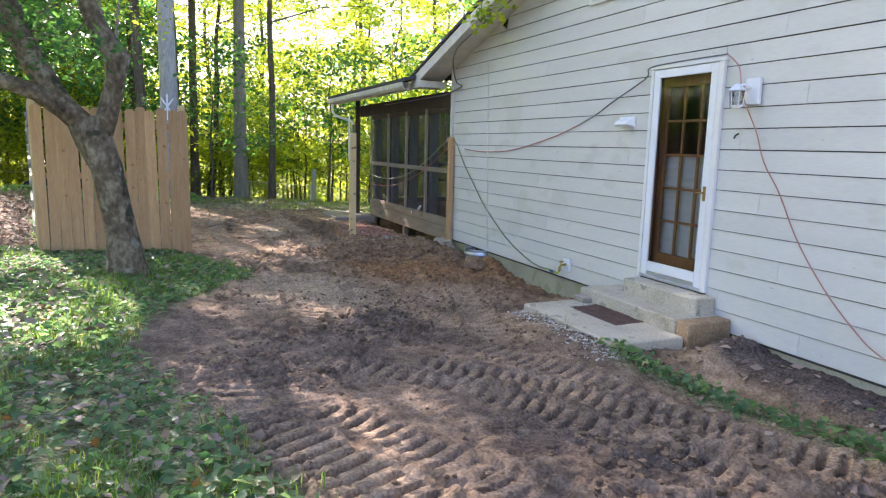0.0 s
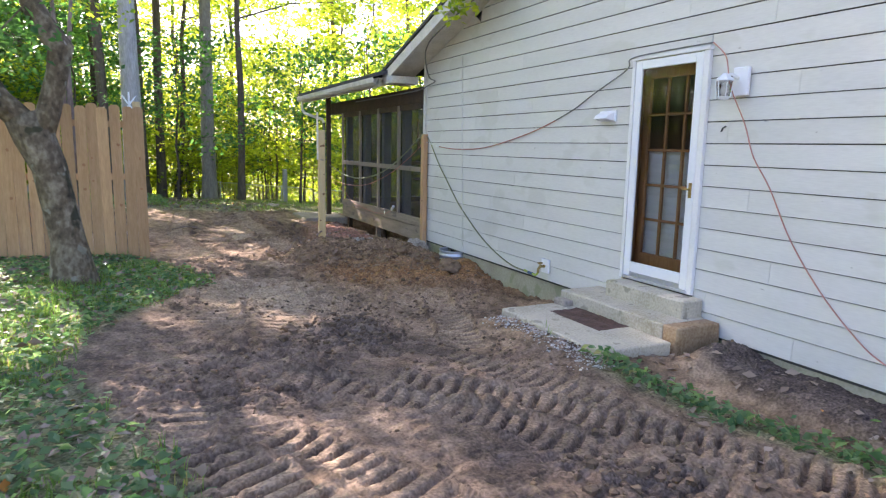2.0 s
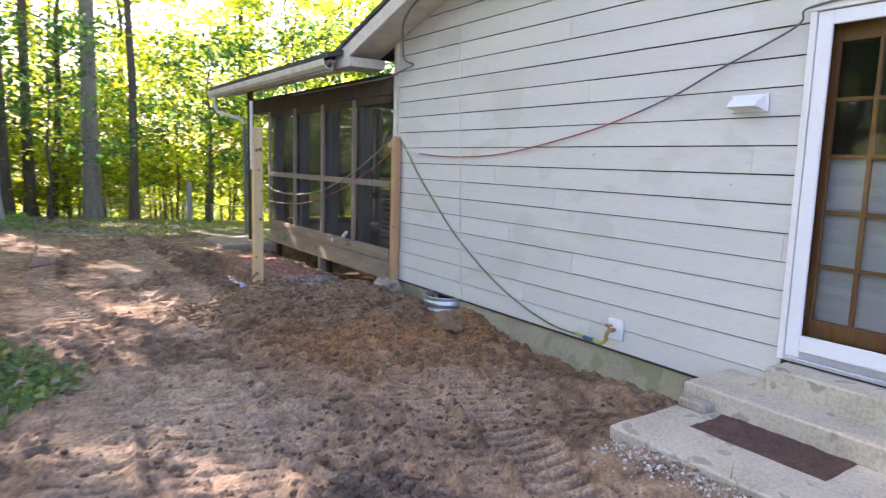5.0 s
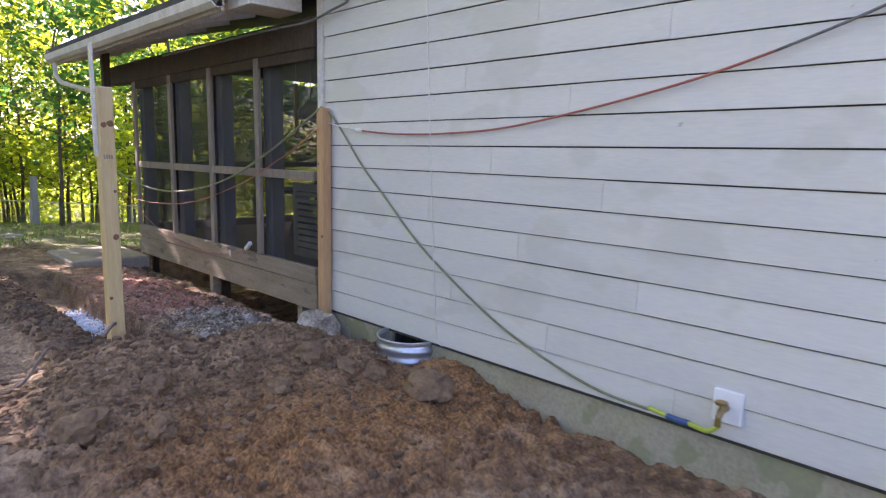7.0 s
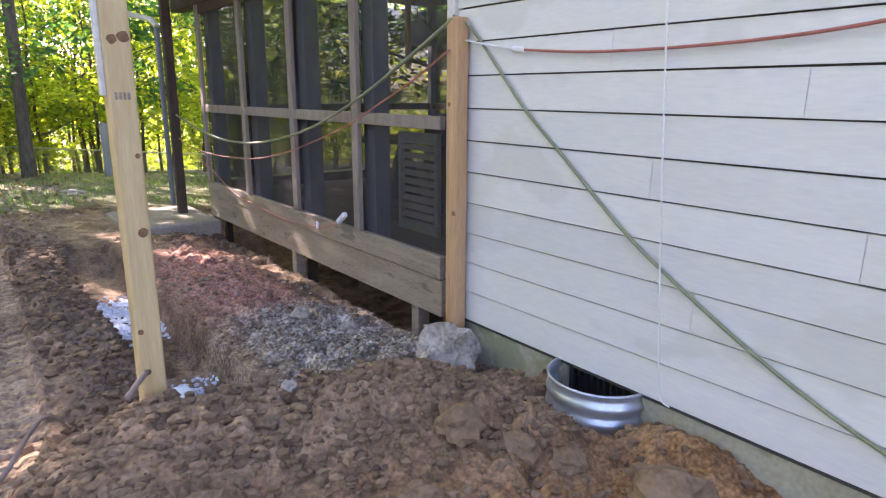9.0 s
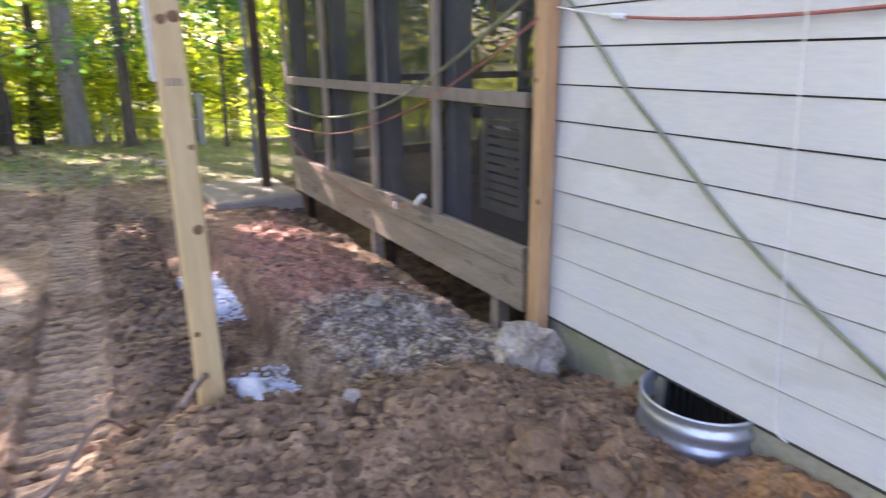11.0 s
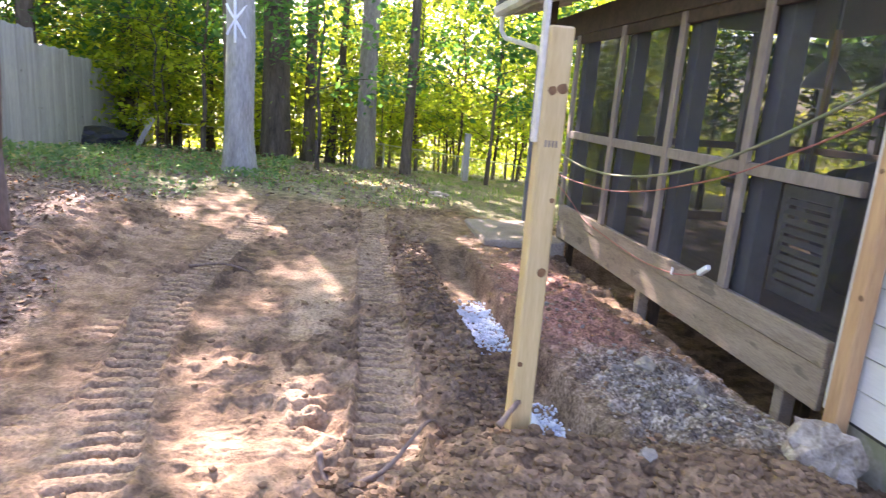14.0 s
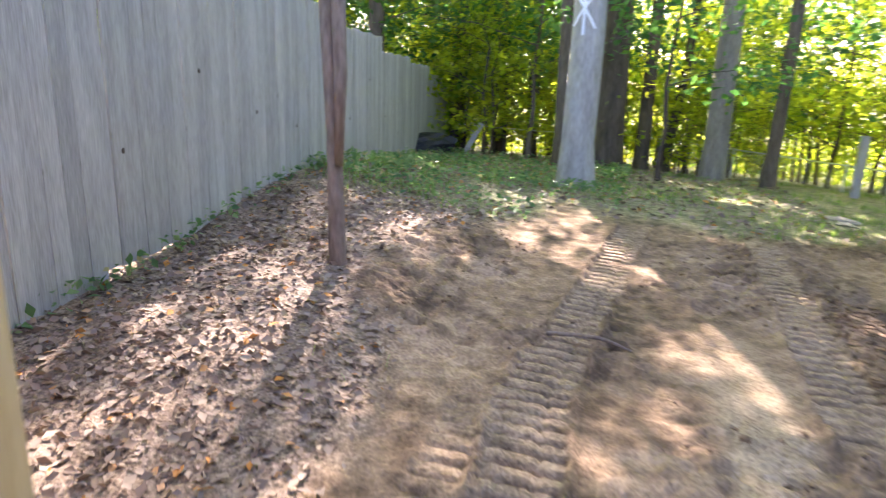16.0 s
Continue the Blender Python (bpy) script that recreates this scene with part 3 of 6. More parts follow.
def ground_material():
    mat = bpy.data.materials.new("earth_and_lawn")
    mat.use_nodes = True
    N, L = mat.node_tree.nodes, mat.node_tree.links
    bsdf = N["Principled BSDF"]
    co = N.new("ShaderNodeTexCoord")

    def noise_of(scale, detail=6.0):
        n = N.new("ShaderNodeTexNoise")
        n.inputs["Scale"].default_value, n.inputs["Detail"].default_value = scale, detail
        L.new(co.outputs["Object"], n.inputs[0])
        return n.outputs[0]

    def ramp(f, *cols):
        r = N.new("ShaderNodeValToRGB")
        els = r.color_ramp.elements
        els[0].position, els[1].position = 0.38, 0.62
        els[0].color, els[1].color = (*cols[0], 1), (*cols[-1], 1)
        if len(cols) == 3:
            els.new(0.5).color = (*cols[1], 1)
        L.new(f, r.inputs[0])
        return r.outputs[0]

    big, mid, fine = noise_of(1.1), noise_of(7.0), noise_of(48.0)
    both = N.new("ShaderNodeMath")
    both.operation, both.inputs[1].default_value = "MULTIPLY_ADD", 0.5
    h = N.new("ShaderNodeMath")
    h.operation, h.inputs[1].default_value = "MULTIPLY", 0.5
    L.new(big, h.inputs[0]), L.new(mid, both.inputs[0]), L.new(h.outputs[0], both.inputs[2])
    grain = N.new("ShaderNodeMath")
    grain.operation, grain.inputs[1].default_value = "MULTIPLY_ADD", 0.5
    h2 = N.new("ShaderNodeMath")
    h2.operation, h2.inputs[1].default_value = "MULTIPLY", 0.5
    L.new(mid, h2.inputs[0]), L.new(fine, grain.inputs[0]), L.new(h2.outputs[0], grain.inputs[2])
    col = ramp(both.outputs[0], (0.115, 0.076, 0.046), (0.270, 0.178, 0.108), (0.42, 0.290, 0.185))
    layers = (("orange", ramp(grain.outputs[0], (0.18, 0.090, 0.038), (0.37, 0.195, 0.085))),
              ("dry", ramp(grain.outputs[0], (0.36, 0.262, 0.165), (0.50, 0.385, 0.255))),
              ("packed", ramp(grain.outputs[0], (0.29, 0.205, 0.130), (0.45, 0.33, 0.215))),
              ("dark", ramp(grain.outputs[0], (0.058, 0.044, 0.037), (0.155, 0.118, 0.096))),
              ("red", ramp(grain.outputs[0], (0.248, 0.117, 0.083), (0.497, 0.262, 0.193))),
              ("grey", ramp(grain.outputs[0], (0.10, 0.082, 0.065), (0.28, 0.235, 0.185), (0.60, 0.53, 0.45))),
              ("litter", ramp(grain.outputs[0], (0.125, 0.088, 0.064), (0.33, 0.245, 0.18))),
              ("green", ramp(grain.outputs[0], (0.10, 0.115, 0.05), (0.33, 0.29, 0.17))))
    for name, c in layers:
        a, mx = N.new("ShaderNodeAttribute"), N.new("ShaderNodeMix")
        a.attribute_name = name
        mx.data_type = "RGBA"
        L.new(a.outputs["Fac"], mx.inputs[0]), L.new(col, mx.inputs[6]), L.new(c, mx.inputs[7])
        col = mx.outputs[2]
    fl = N.new("ShaderNodeMix")
    fl.data_type, fl.blend_type = "RGBA", "OVERLAY"
    fl.inputs[0].default_value = 0.8
    L.new(col, fl.inputs[6]), L.new(fine, fl.inputs[7])
    L.new(fl.outputs[2], bsdf.inputs["Base Color"])
    bsdf.inputs["Roughness"].default_value, bsdf.inputs["Specular IOR Level"].default_value = 0.95, 0.2
    bn = N.new("ShaderNodeBump")
    bn.inputs["Strength"].default_value, bn.inputs["Distance"].default_value = 0.9, 0.03
    L.new(grain.outputs[0], bn.inputs["Height"]), L.new(bn.outputs[0], bsdf.inputs["Normal"])
    return mat


def make_ground():
    xs, ys = spread(-2.2, 5.2, 0.020, 900), spread(1.3, 16.4, 0.0125, 900)
    X, Y = np.meshgrid(xs, ys, indexing="ij")
    Z = full_height(X, Y)
    nx, ny = X.shape
    me = bpy.data.meshes.new("ground")
    me.vertices.add(nx * ny)
    me.vertices.foreach_set("co", np.stack([X, Y, Z], -1).astype(np.float32).ravel())
    i, j = np.meshgrid(np.arange(nx - 1), np.arange(ny - 1), indexing="ij")
    a = i * ny + j
    quads = np.stack([a, a + ny, a + ny + 1, a + 1], -1).reshape(-1)
    nq = (nx - 1) * (ny - 1)
    me.loops.add(nq * 4)
    me.loops.foreach_set("vertex_index", quads.astype(np.int32))
    me.polygons.add(nq)
    me.polygons.foreach_set("loop_start", (np.arange(nq) * 4).astype(np.int32))
    me.polygons.foreach_set("use_smooth", np.ones(nq, dtype=bool))
    me.update(calc_edges=True)
    me.validate()
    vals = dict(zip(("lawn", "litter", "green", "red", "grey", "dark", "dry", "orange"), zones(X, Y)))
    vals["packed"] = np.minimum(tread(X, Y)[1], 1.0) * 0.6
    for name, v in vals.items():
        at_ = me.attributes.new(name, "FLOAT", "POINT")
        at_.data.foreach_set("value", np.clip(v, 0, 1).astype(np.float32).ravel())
    me.materials.append(ground_material())
    return tagged(new("ground", me), "churned brown clay soil with tyre tracks beside a weedy lawn", "ground", kind="structure")


ground = make_ground()


def gz(x, y):
    return float(full_height(np.array([float(x)]), np.array([float(y)]))[0])


# ---- house ----
WX = 5.0                       # outer face of the gable wall's sheathing
COURSE, SID0 = 0.189, -0.142    # siding exposure and its lower edge
Y0, Y1 = -5.0, 10.62           # ends of the gable wall
RAKE0, PITCH, RIDGE = 2.62, 0.30, 2.9


def rake(y):
    """Underside of the gable overhang."""
    return RAKE0 + PITCH * (11.3 - max(y, 2 * RIDGE - y))


DY0, DY1, DZ0, DZ1 = 4.56, 5.50, 0.17, 2.33       # door opening


def wall_block(b, x0, x1, y0, y1, z0):
    """A stretch of wall from z0 up to the roof."""
    b.add([(x0, y0, z0), (x1, y0, z0), (x1, y1, z0), (x0, y1, z0), (x0, y0, rake(y0)), (x1, y0, rake(y0)), (x1, y1, rake(y1)), (x0, y1, rake(y1))],
          [(0, 3, 2, 1), (4, 5, 6, 7), (0, 1, 5, 4), (1, 2, 6, 5), (2, 3, 7, 6), (3, 0, 4, 7)])


b = Build()
for y0, y1, z0 in ((Y0, RIDGE, SID0 - 0.03), (RIDGE, DY0, SID0 - 0.03), (DY1, 10.6, SID0 - 0.03), (DY0, DY1, DZ1)):
    wall_block(b, WX + 0.018, WX + 0.17, y0, y1, z0)
b.box(WX + 0.018, WX + 0.17, DY0, DY1, SID0 - 0.03, DZ0, 0)
wall_gable = tagged(part("wall_gable", b, M_LAPSHADE), "cream painted lap siding gable wall of a house", "wall", kind="structure")

b = Build()
VY0, VY1 = 9.22, 9.68           # crawl-space opening
for y0, y1, z0, z1 in ((Y0, VY0, -0.9, SID0 - 0.03), (VY1, 10.6, -0.9, SID0 - 0.03), (VY0, VY1, -0.9, -0.42)):
    b.box(WX + 0.03, WX + 0.22, y0, y1, z0, z1, 0.003)
foundation = tagged(part("foundation_wall", b, M_FOUND), "low parged masonry foundation stained green by damp", "foundation", kind="structure")

b = Build()
for (x0, x1, y0, y1) in ((WX + 0.17, 14, Y0, Y0 + 0.15), (13.85, 14, Y0, 10.6), (WX + 0.03, 14, 10.55, 10.70)):
    b.box(x0, x1, y0, y1, -0.9, 2.75, 0.003)
tagged(part("wall_rear", b, M_SIDING), "plain house walls closing the far sides", "wall", kind="structure")
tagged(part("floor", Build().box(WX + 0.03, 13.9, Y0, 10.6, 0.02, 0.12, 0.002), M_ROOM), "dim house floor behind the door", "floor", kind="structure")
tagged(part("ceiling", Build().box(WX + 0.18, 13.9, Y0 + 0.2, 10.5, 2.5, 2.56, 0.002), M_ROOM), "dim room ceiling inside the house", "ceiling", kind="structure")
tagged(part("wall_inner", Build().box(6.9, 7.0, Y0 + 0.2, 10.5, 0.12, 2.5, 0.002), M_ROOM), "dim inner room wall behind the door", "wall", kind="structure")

# roof: the gable with its overhang, and the porch wing
b = Build()
for sgn in (1, -1):
    ya, yb = (11.42 if sgn > 0 else 2 * RIDGE - 11.42), RIDGE
    za, zb = RAKE0 + PITCH * (11.3 - 11.42) + 0.17, RAKE0 + PITCH * (11.3 - RIDGE) + 0.17
    q = [(4.46, ya, za), (14.4, ya, za), (14.4, yb, zb), (4.46, yb, zb)]
    v = q + [(x, y, z + 0.05) for x, y, z in q]
    b.add(v, [(0, 1, 2, 3), (4, 7, 6, 5), (0, 4, 5, 1), (1, 5, 6, 2), (2, 6, 7, 3), (3, 7, 4, 0)])
roof = tagged(part("roof", b, M_SHINGLE), "dark shingled gable roof with white rake boards", "roof", kind="structure")
b = Build()
def slope_strip(b, x0, x1, ya, yb, lift, h):
    za, zb = RAKE0 + PITCH * (11.3 - ya) + lift, RAKE0 + PITCH * (11.3 - yb) + lift
    b.add([(x0, ya, za), (x1, ya, za), (x1, yb, zb), (x0, yb, zb), (x0, ya, za + h), (x1, ya, za + h), (x1, yb, zb + h), (x0, yb, zb + h)],
          [(0, 1, 2, 3), (4, 7, 6, 5), (0, 4, 5, 1), (1, 5, 6, 2), (2, 6, 7, 3), (3, 7, 4, 0)])
slope_strip(b, 4.48, 4.52, 11.40, RIDGE, -0.02, 0.17)
part("rake_board", b, M_OLDWHITE, roof)
b = Build()
slope_strip(b, 4.525, WX + 0.02, 11.30, RIDGE, 0.06, 0.02)
part("soffit", b, M_OLDWHITE, roof)
part("eave_return", Build().box(4.47, 4.98, 10.95, 11.36, 2.56, 2.68, 0.006), M_OLDWHITE, roof)

# porch wing roof, its rafters, gutter and downspout
GX, GY0, GY1, GZ = 4.32, 11.25, 16.9, 2.61
b = Build()
q = [(GX - 0.06, GY0 - 0.1, GZ + 0.062), (GX - 0.06, GY1 + 0.05, GZ + 0.062), (8.4, GY1 + 0.05, GZ + 0.062 + 0.26 * 4.06), (8.4, GY0 - 0.1, GZ + 0.062 + 0.26 * 4.06)]
v = q + [(x, y, z + 0.06) for x, y, z in q]
b.add(v, [(0, 1, 2, 3), (4, 7, 6, 5), (0, 4, 5, 1), (1, 5, 6, 2), (2, 6, 7, 3), (3, 7, 4, 0)])
q = [(8.4, GY0 - 0.1, GZ + 0.05 + 0.26 * 4.06), (8.4, GY1, GZ + 0.05 + 0.26 * 4.06), (12.4, GY1, GZ + 0.05), (12.4, GY0 - 0.1, GZ + 0.05)]
v = q + [(x, y, z + 0.06) for x, y, z in q]
b.add(v, [(0, 1, 2, 3), (4, 7, 6, 5), (0, 4, 5, 1), (1, 5, 6, 2), (2, 6, 7, 3), (3, 7, 4, 0)])
porch_roof = tagged(part("porch_roof", b, M_SHINGLE), "dark shingled porch roof with exposed rafter tails", "roof", kind="structure")
b = Build()
for y0 in np.arange(GY0 + 0.1, GY1 - 0.1, 0.2):
    x0, x1 = GX + 0.06, 5.3
    z0, z1 = GZ + 0.035, GZ + 0.035 + 0.26 * (x1 - x0)
    b.add([(x0, y0, z0 - 0.02), (x0, y0 + 0.185, z0 - 0.02), (x1, y0 + 0.185, z1 - 0.02), (x1, y0, z1 - 0.02), (x0, y0, z0 + 0.012), (x0, y0 + 0.185, z0 + 0.012), (x1, y0 + 0.185, z1 + 0.012), (x1, y0, z1 + 0.012)],
          [(0, 3, 2, 1), (4, 5, 6, 7), (0, 1, 5, 4), (1, 2, 6, 5), (2, 3, 7, 6), (3, 0, 4, 7)])
part("soffit_boards", b, M_OLDWHITE, porch_roof, "peeling white boards under the eave")
for y0 in np.arange(GY0 + 0.3, GY1 - 0.1, 0.6):
    b = Build()
    x0, x1 = GX + 0.07, 5.15
    z0, z1 = GZ - 0.10, GZ - 0.10 + 0.26 * (x1 - x0)
    b.add([(x0, y0, z0), (x0, y0 + 0.045, z0), (x1, y0 + 0.045, z1), (x1, y0, z1), (x0, y0, z0 + 0.11), (x0, y0 + 0.045, z0 + 0.11), (x1, y0 + 0.045, z1 + 0.11), (x1, y0, z1 + 0.11)],
          [(0, 3, 2, 1), (4, 5, 6, 7), (0, 1, 5, 4), (1, 2, 6, 5), (2, 3, 7, 6), (3, 0, 4, 7)])
    part("rafter", b, M_OLDWHITE, porch_roof)
part("fascia", Build().box(GX + 0.03, GX + 0.055, GY0, GY1, GZ - 0.09, GZ + 0.05, 0.003), M_OLDWHITE, porch_roof)

gutter = thing("rain_gutter", "weathered white metal gutter along the porch eave", "gutter")
b = Build()
prof = [(0.03, 0.055), (0.03, -0.055), (-0.03, -0.06), (-0.065, -0.02), (-0.075, 0.05), (-0.085, 0.05), (-0.075, -0.03), (-0.033, -0.072), (0.028, -0.066)]
n = len(prof)
for yy in (GY0 - 0.02, GY1 + 0.04):
    b.v.extend([(GX + p, yy, GZ + q) for p, q in prof])
b.f.extend([(i, (i + 1) % n, n + (i + 1) % n, n + i) for i in range(n)] + [tuple(range(n))[::-1], tuple(range(n, 2 * n))])
part("trough", b, M_OLDWHITE, gutter)
PPX, PPY = 4.72, 15.75         # the dark porch post
b = Build().tube([(GX, 16.75, GZ - 0.05), (GX, 16.72, GZ - 0.26), (GX + 0.05, 16.65, GZ - 0.36), (4.62, 15.92, GZ - 0.52), (4.64, 15.85, GZ - 0.60)], 0.034, 8)
part("elbow", b, M_OLDWHITE, gutter)
part("downspout", Build().tube([(4.64, 15.85, GZ - 0.605), (4.64, 15.84, -0.1)], 0.030, 8), M_DOWNSPOUT, gutter, "dull dark grey downspout")

b = Build().box(PPX - 0.05, PPX + 0.05, PPY - 0.05, PPY + 0.05, -0.25, 2.66, 0.006)
porch_post = tagged(part("porch_post", b, M_TIMBER), "dark stained square timber post carrying the porch beam", "post")
tagged(part("porch_pad", Build().box(3.95, 4.95, 15.0, 16.35, -0.4, -0.20, 0.02), M_PAD), "worn concrete pad under the porch post", "concrete pad")

# screened porch
PY0, PY1, PF = 10.74, 15.40, 0.14
porch = thing("screened_porch", "weathered wooden screened porch on short piers", "porch")
part("beam", Build().box(4.94, 5.10, 10.72, 16.3, 2.23, 2.50, 0.008), M_TIMBER, porch, "dark timber beam above the screens")
part("skirt_board", Build().box(4.97, 5.01, PY0, PY1, -0.20, 0.06, 0.005), M_DECK, porch)
part("sill_board", Build().box(4.955, 5.0, PY0, PY1, 0.065, 0.22, 0.005), M_DECK, porch)
part("skirt_board", Build().box(5.02, 8.3, PY1 - 0.04, PY1, -0.20, 0.22, 0.005), M_DECK, porch)
part("deck_floor", Build().box(5.02, 8.3, PY0, PY1 - 0.05, 0.06, 0.11, 0.005), M_DECK, porch)
part("porch_ceiling", Build().box(5.12, 8.3, PY0, PY1, 2.47, 2.50, 0.003), M_MULLION, porch)
part("rail", Build().box(4.955, 5.0, PY0, PY1, 1.04, 1.125, 0.005), M_MULLION, porch)
part("head_board", Build().box(4.96, 5.0, PY0, PY1, 2.13, 2.23, 0.005), M_TIMBER, porch)
MULL = (11.80, 12.91, 14.08, PY1 - 0.04)
for y in MULL:
    part("mullion", Build().box(4.945, 4.985, y - 0.045, y + 0.045, 0.225, 2.228, 0.005), M_MULLION, porch)
    part("inner_post", Build().box(5.03, 5.17, y - 0.15, y + 0.0, 0.11, 2.45, 0.006), M_GREYPOST, porch, "grey painted post behind the screen")
for x in (6.1, 7.2, 8.25):
    part("inner_post", Build().box(x - 0.05, x + 0.05, PY1 - 0.16, PY1 - 0.06, 0.11, 2.45, 0.006), M_GREYPOST, porch)
part("rail", Build().box(5.1, 8.3, PY1 - 0.12, PY1 - 0.05, 1.04, 1.125, 0.005), M_MULLION, porch)
for y in (11.9, 13.1, 14.35):
    part("inner_post", Build().box(8.22, 8.32, y - 0.05, y + 0.05, 0.11, 2.45, 0.006), M_GREYPOST, porch)
part("rail", Build().box(8.22, 8.32, PY0, PY1, 1.04, 1.125, 0.005), M_MULLION, porch)
ends = [PY0] + list(MULL)
for y0, y1 in zip(ends[:-1], ends[1:]):
    for z0, z1 in ((0.22, 1.045), (1.12, 2.14)):
        part("screen", Build().add([(5.006, y0, z0), (5.006, y1, z0), (5.006, y1, z1), (5.006, y0, z1)], [(0, 1, 2, 3)]), M_SCREEN, porch, "fine dark insect screen")
part("screen", Build().add([(5.1, PY1 - 0.05, 0.25), (8.2, PY1 - 0.05, 0.25), (8.2, PY1 - 0.05, 2.4), (5.1, PY1 - 0.05, 2.4)], [(0, 1, 2, 3)]), M_SCREEN, porch)
part("screen", Build().add([(8.27, PY0, 0.25), (8.27, PY1, 0.25), (8.27, PY1, 2.4), (8.27, PY0, 2.4)], [(0, 1, 2, 3)]), M_SCREEN, porch)
for y in (11.08, 13.10, 15.45):
    part("pier", Build().box(4.99, 5.09, y - 0.045, y + 0.045, -0.62, -0.02, 0.006), M_DECK, porch)
    part("pier", Build().box(5.14, 5.22, y - 0.04, y + 0.04, -0.75, 0.06, 0.006), M_TIMBER, porch)
part("corner_board", Build().box(4.972, 5.02, 10.625, 10.70, -0.15, 2.86, 0.004), M_OLDWHITE, wall_gable, "narrow white corner board")

# ---- posts and fences ----
def timber_post(name, x, y, w, d, z0, z1, mat, label, yaw=0.0, knots=()):
    ob = tagged(part(name, Build().box(-w / 2, w / 2, -d / 2, d / 2, z0, z1, 0.008), mat), label, "post")
    at(ob, pose(x, y, 0, 0, 0, yaw))
    for side, u, z, r in knots:
        b = Build()
        if side == "y":
            b.tube([(u, -d / 2 - 0.003, z), (u, -d / 2 + 0.004, z)], r, 9, rough=0.15, seed=int(z * 100))
        else:
            b.tube([(-w / 2 - 0.003, u, z), (-w / 2 + 0.004, u, z)], r, 9, rough=0.15, seed=int(z * 100))
        k = new("knot", b.mesh("knot", M_KNOT))
        k.parent = ob
    return ob


new_post = timber_post("timber_post", 3.055, 10.275, 0.10, 0.09, -0.3, 1.70, M_LUMBER, "new pale pine post set upright in the dug earth", 0,
                       (("y", -0.018, 1.455, 0.018), ("y", 0.022, 1.465, 0.022), ("y", 0.02, 0.715, 0.020), ("y", -0.03, 0.30, 0.012), ("y", 0.03, 1.02, 0.010)))
b = Build()
for k in range(4):
    b.box(-0.028 + 0.015 * k, -0.018 + 0.015 * k, -0.0475, -0.044, 1.235, 1.262, 0.001)
stamp = new("grade_stamp", b.mesh("grade_stamp", M_DECK))
stamp.parent = new_post
stake = new("stake", Build().box(-0.068, -0.0502, -0.025, 0.025, 1.25, 1.97, 0.003).mesh("stake", M_OLDWHITE))
stake.parent = new_post
tagged(stake, "thin pale strip nailed to the side of the post")
short_post = timber_post("short_timber_post", 4.938, 10.55, 0.09, 0.10, -0.35, 1.69, M_CEDAR, "short pine post against the house corner holding hoses", 0, (("x", 0.02, 1.2, 0.014), ("x", -0.03, 0.55, 0.016)))


def picket(name, w, h, mat, seed):
    """A fence board with clipped top corners."""
    t = 0.018
    pts = [(-w / 2, 0), (w / 2, 0), (w / 2, h - 0.03), (w / 2 - 0.03, h), (-w / 2 + 0.03, h), (-w / 2, h - 0.03)]
    v = [(x, -t / 2, z) for x, z in pts] + [(x, t / 2, z) for x, z in pts]
    n = len(pts)
    b = Build().add(v, [tuple(range(n)), tuple(range(n, 2 * n))[::-1]] + [((i + 1) % n, i, n + i, n + (i + 1) % n) for i in range(n)])
    return b.mesh(name, mat)


# cedar return panel
panel = thing("cedar_fence_panel", "new warm cedar privacy fence panel with dog-eared boards", "fence")
FY = 10.08
mesh_c = picket("board", 0.130, 2.05, M_CEDAR, 1)
NB = 14
for i in range(NB):
    x = -1.32 + (0.485 + 1.32) * i / (NB - 1)
    ob = new("board", mesh_c)
    ob.parent = panel
    ob.matrix_basis = pose(x, FY + 0.006 * (i % 2), -0.12 + 0.015 * math.sin(i * 2.3), 0, 0.5 * math.sin(i * 1.7), 0) @ Matrix.Diagonal((1, 1, 1 + 0.012 * math.sin(i * 3.1), 1))
    if i in (2, 4, 6, 8, 9, 11, 13):
        for z in (0.5 + 0.11 * (i % 5), 1.15 + 0.09 * (i % 4)):
            k = part("knot", Build().tube([(x + 0.02 * (i % 3 - 1), FY - 0.0125, z), (x + 0.02 * (i % 3 - 1), FY - 0.004, z)], 0.013 + 0.004 * (i % 3), 8, rough=0.2, seed=i), M_DOORWOOD, panel)
for z in (0.25, 0.95, 1.65):
    part("rail", Build().box(-1.37, 0.54, FY + 0.022, FY + 0.060, z, z + 0.085, 0.004), M_CEDAR, panel)
part("post", Build().box(0.425, 0.522, FY + 0.062, FY + 0.155, -0.3, 2.0, 0.006), M_LUMBER, panel, "square pine end post")
part("post", Build().box(-1.42, -1.33, FY + 0.065, FY + 0.155, -0.3, 2.0, 0.006), M_LUMBER, panel)

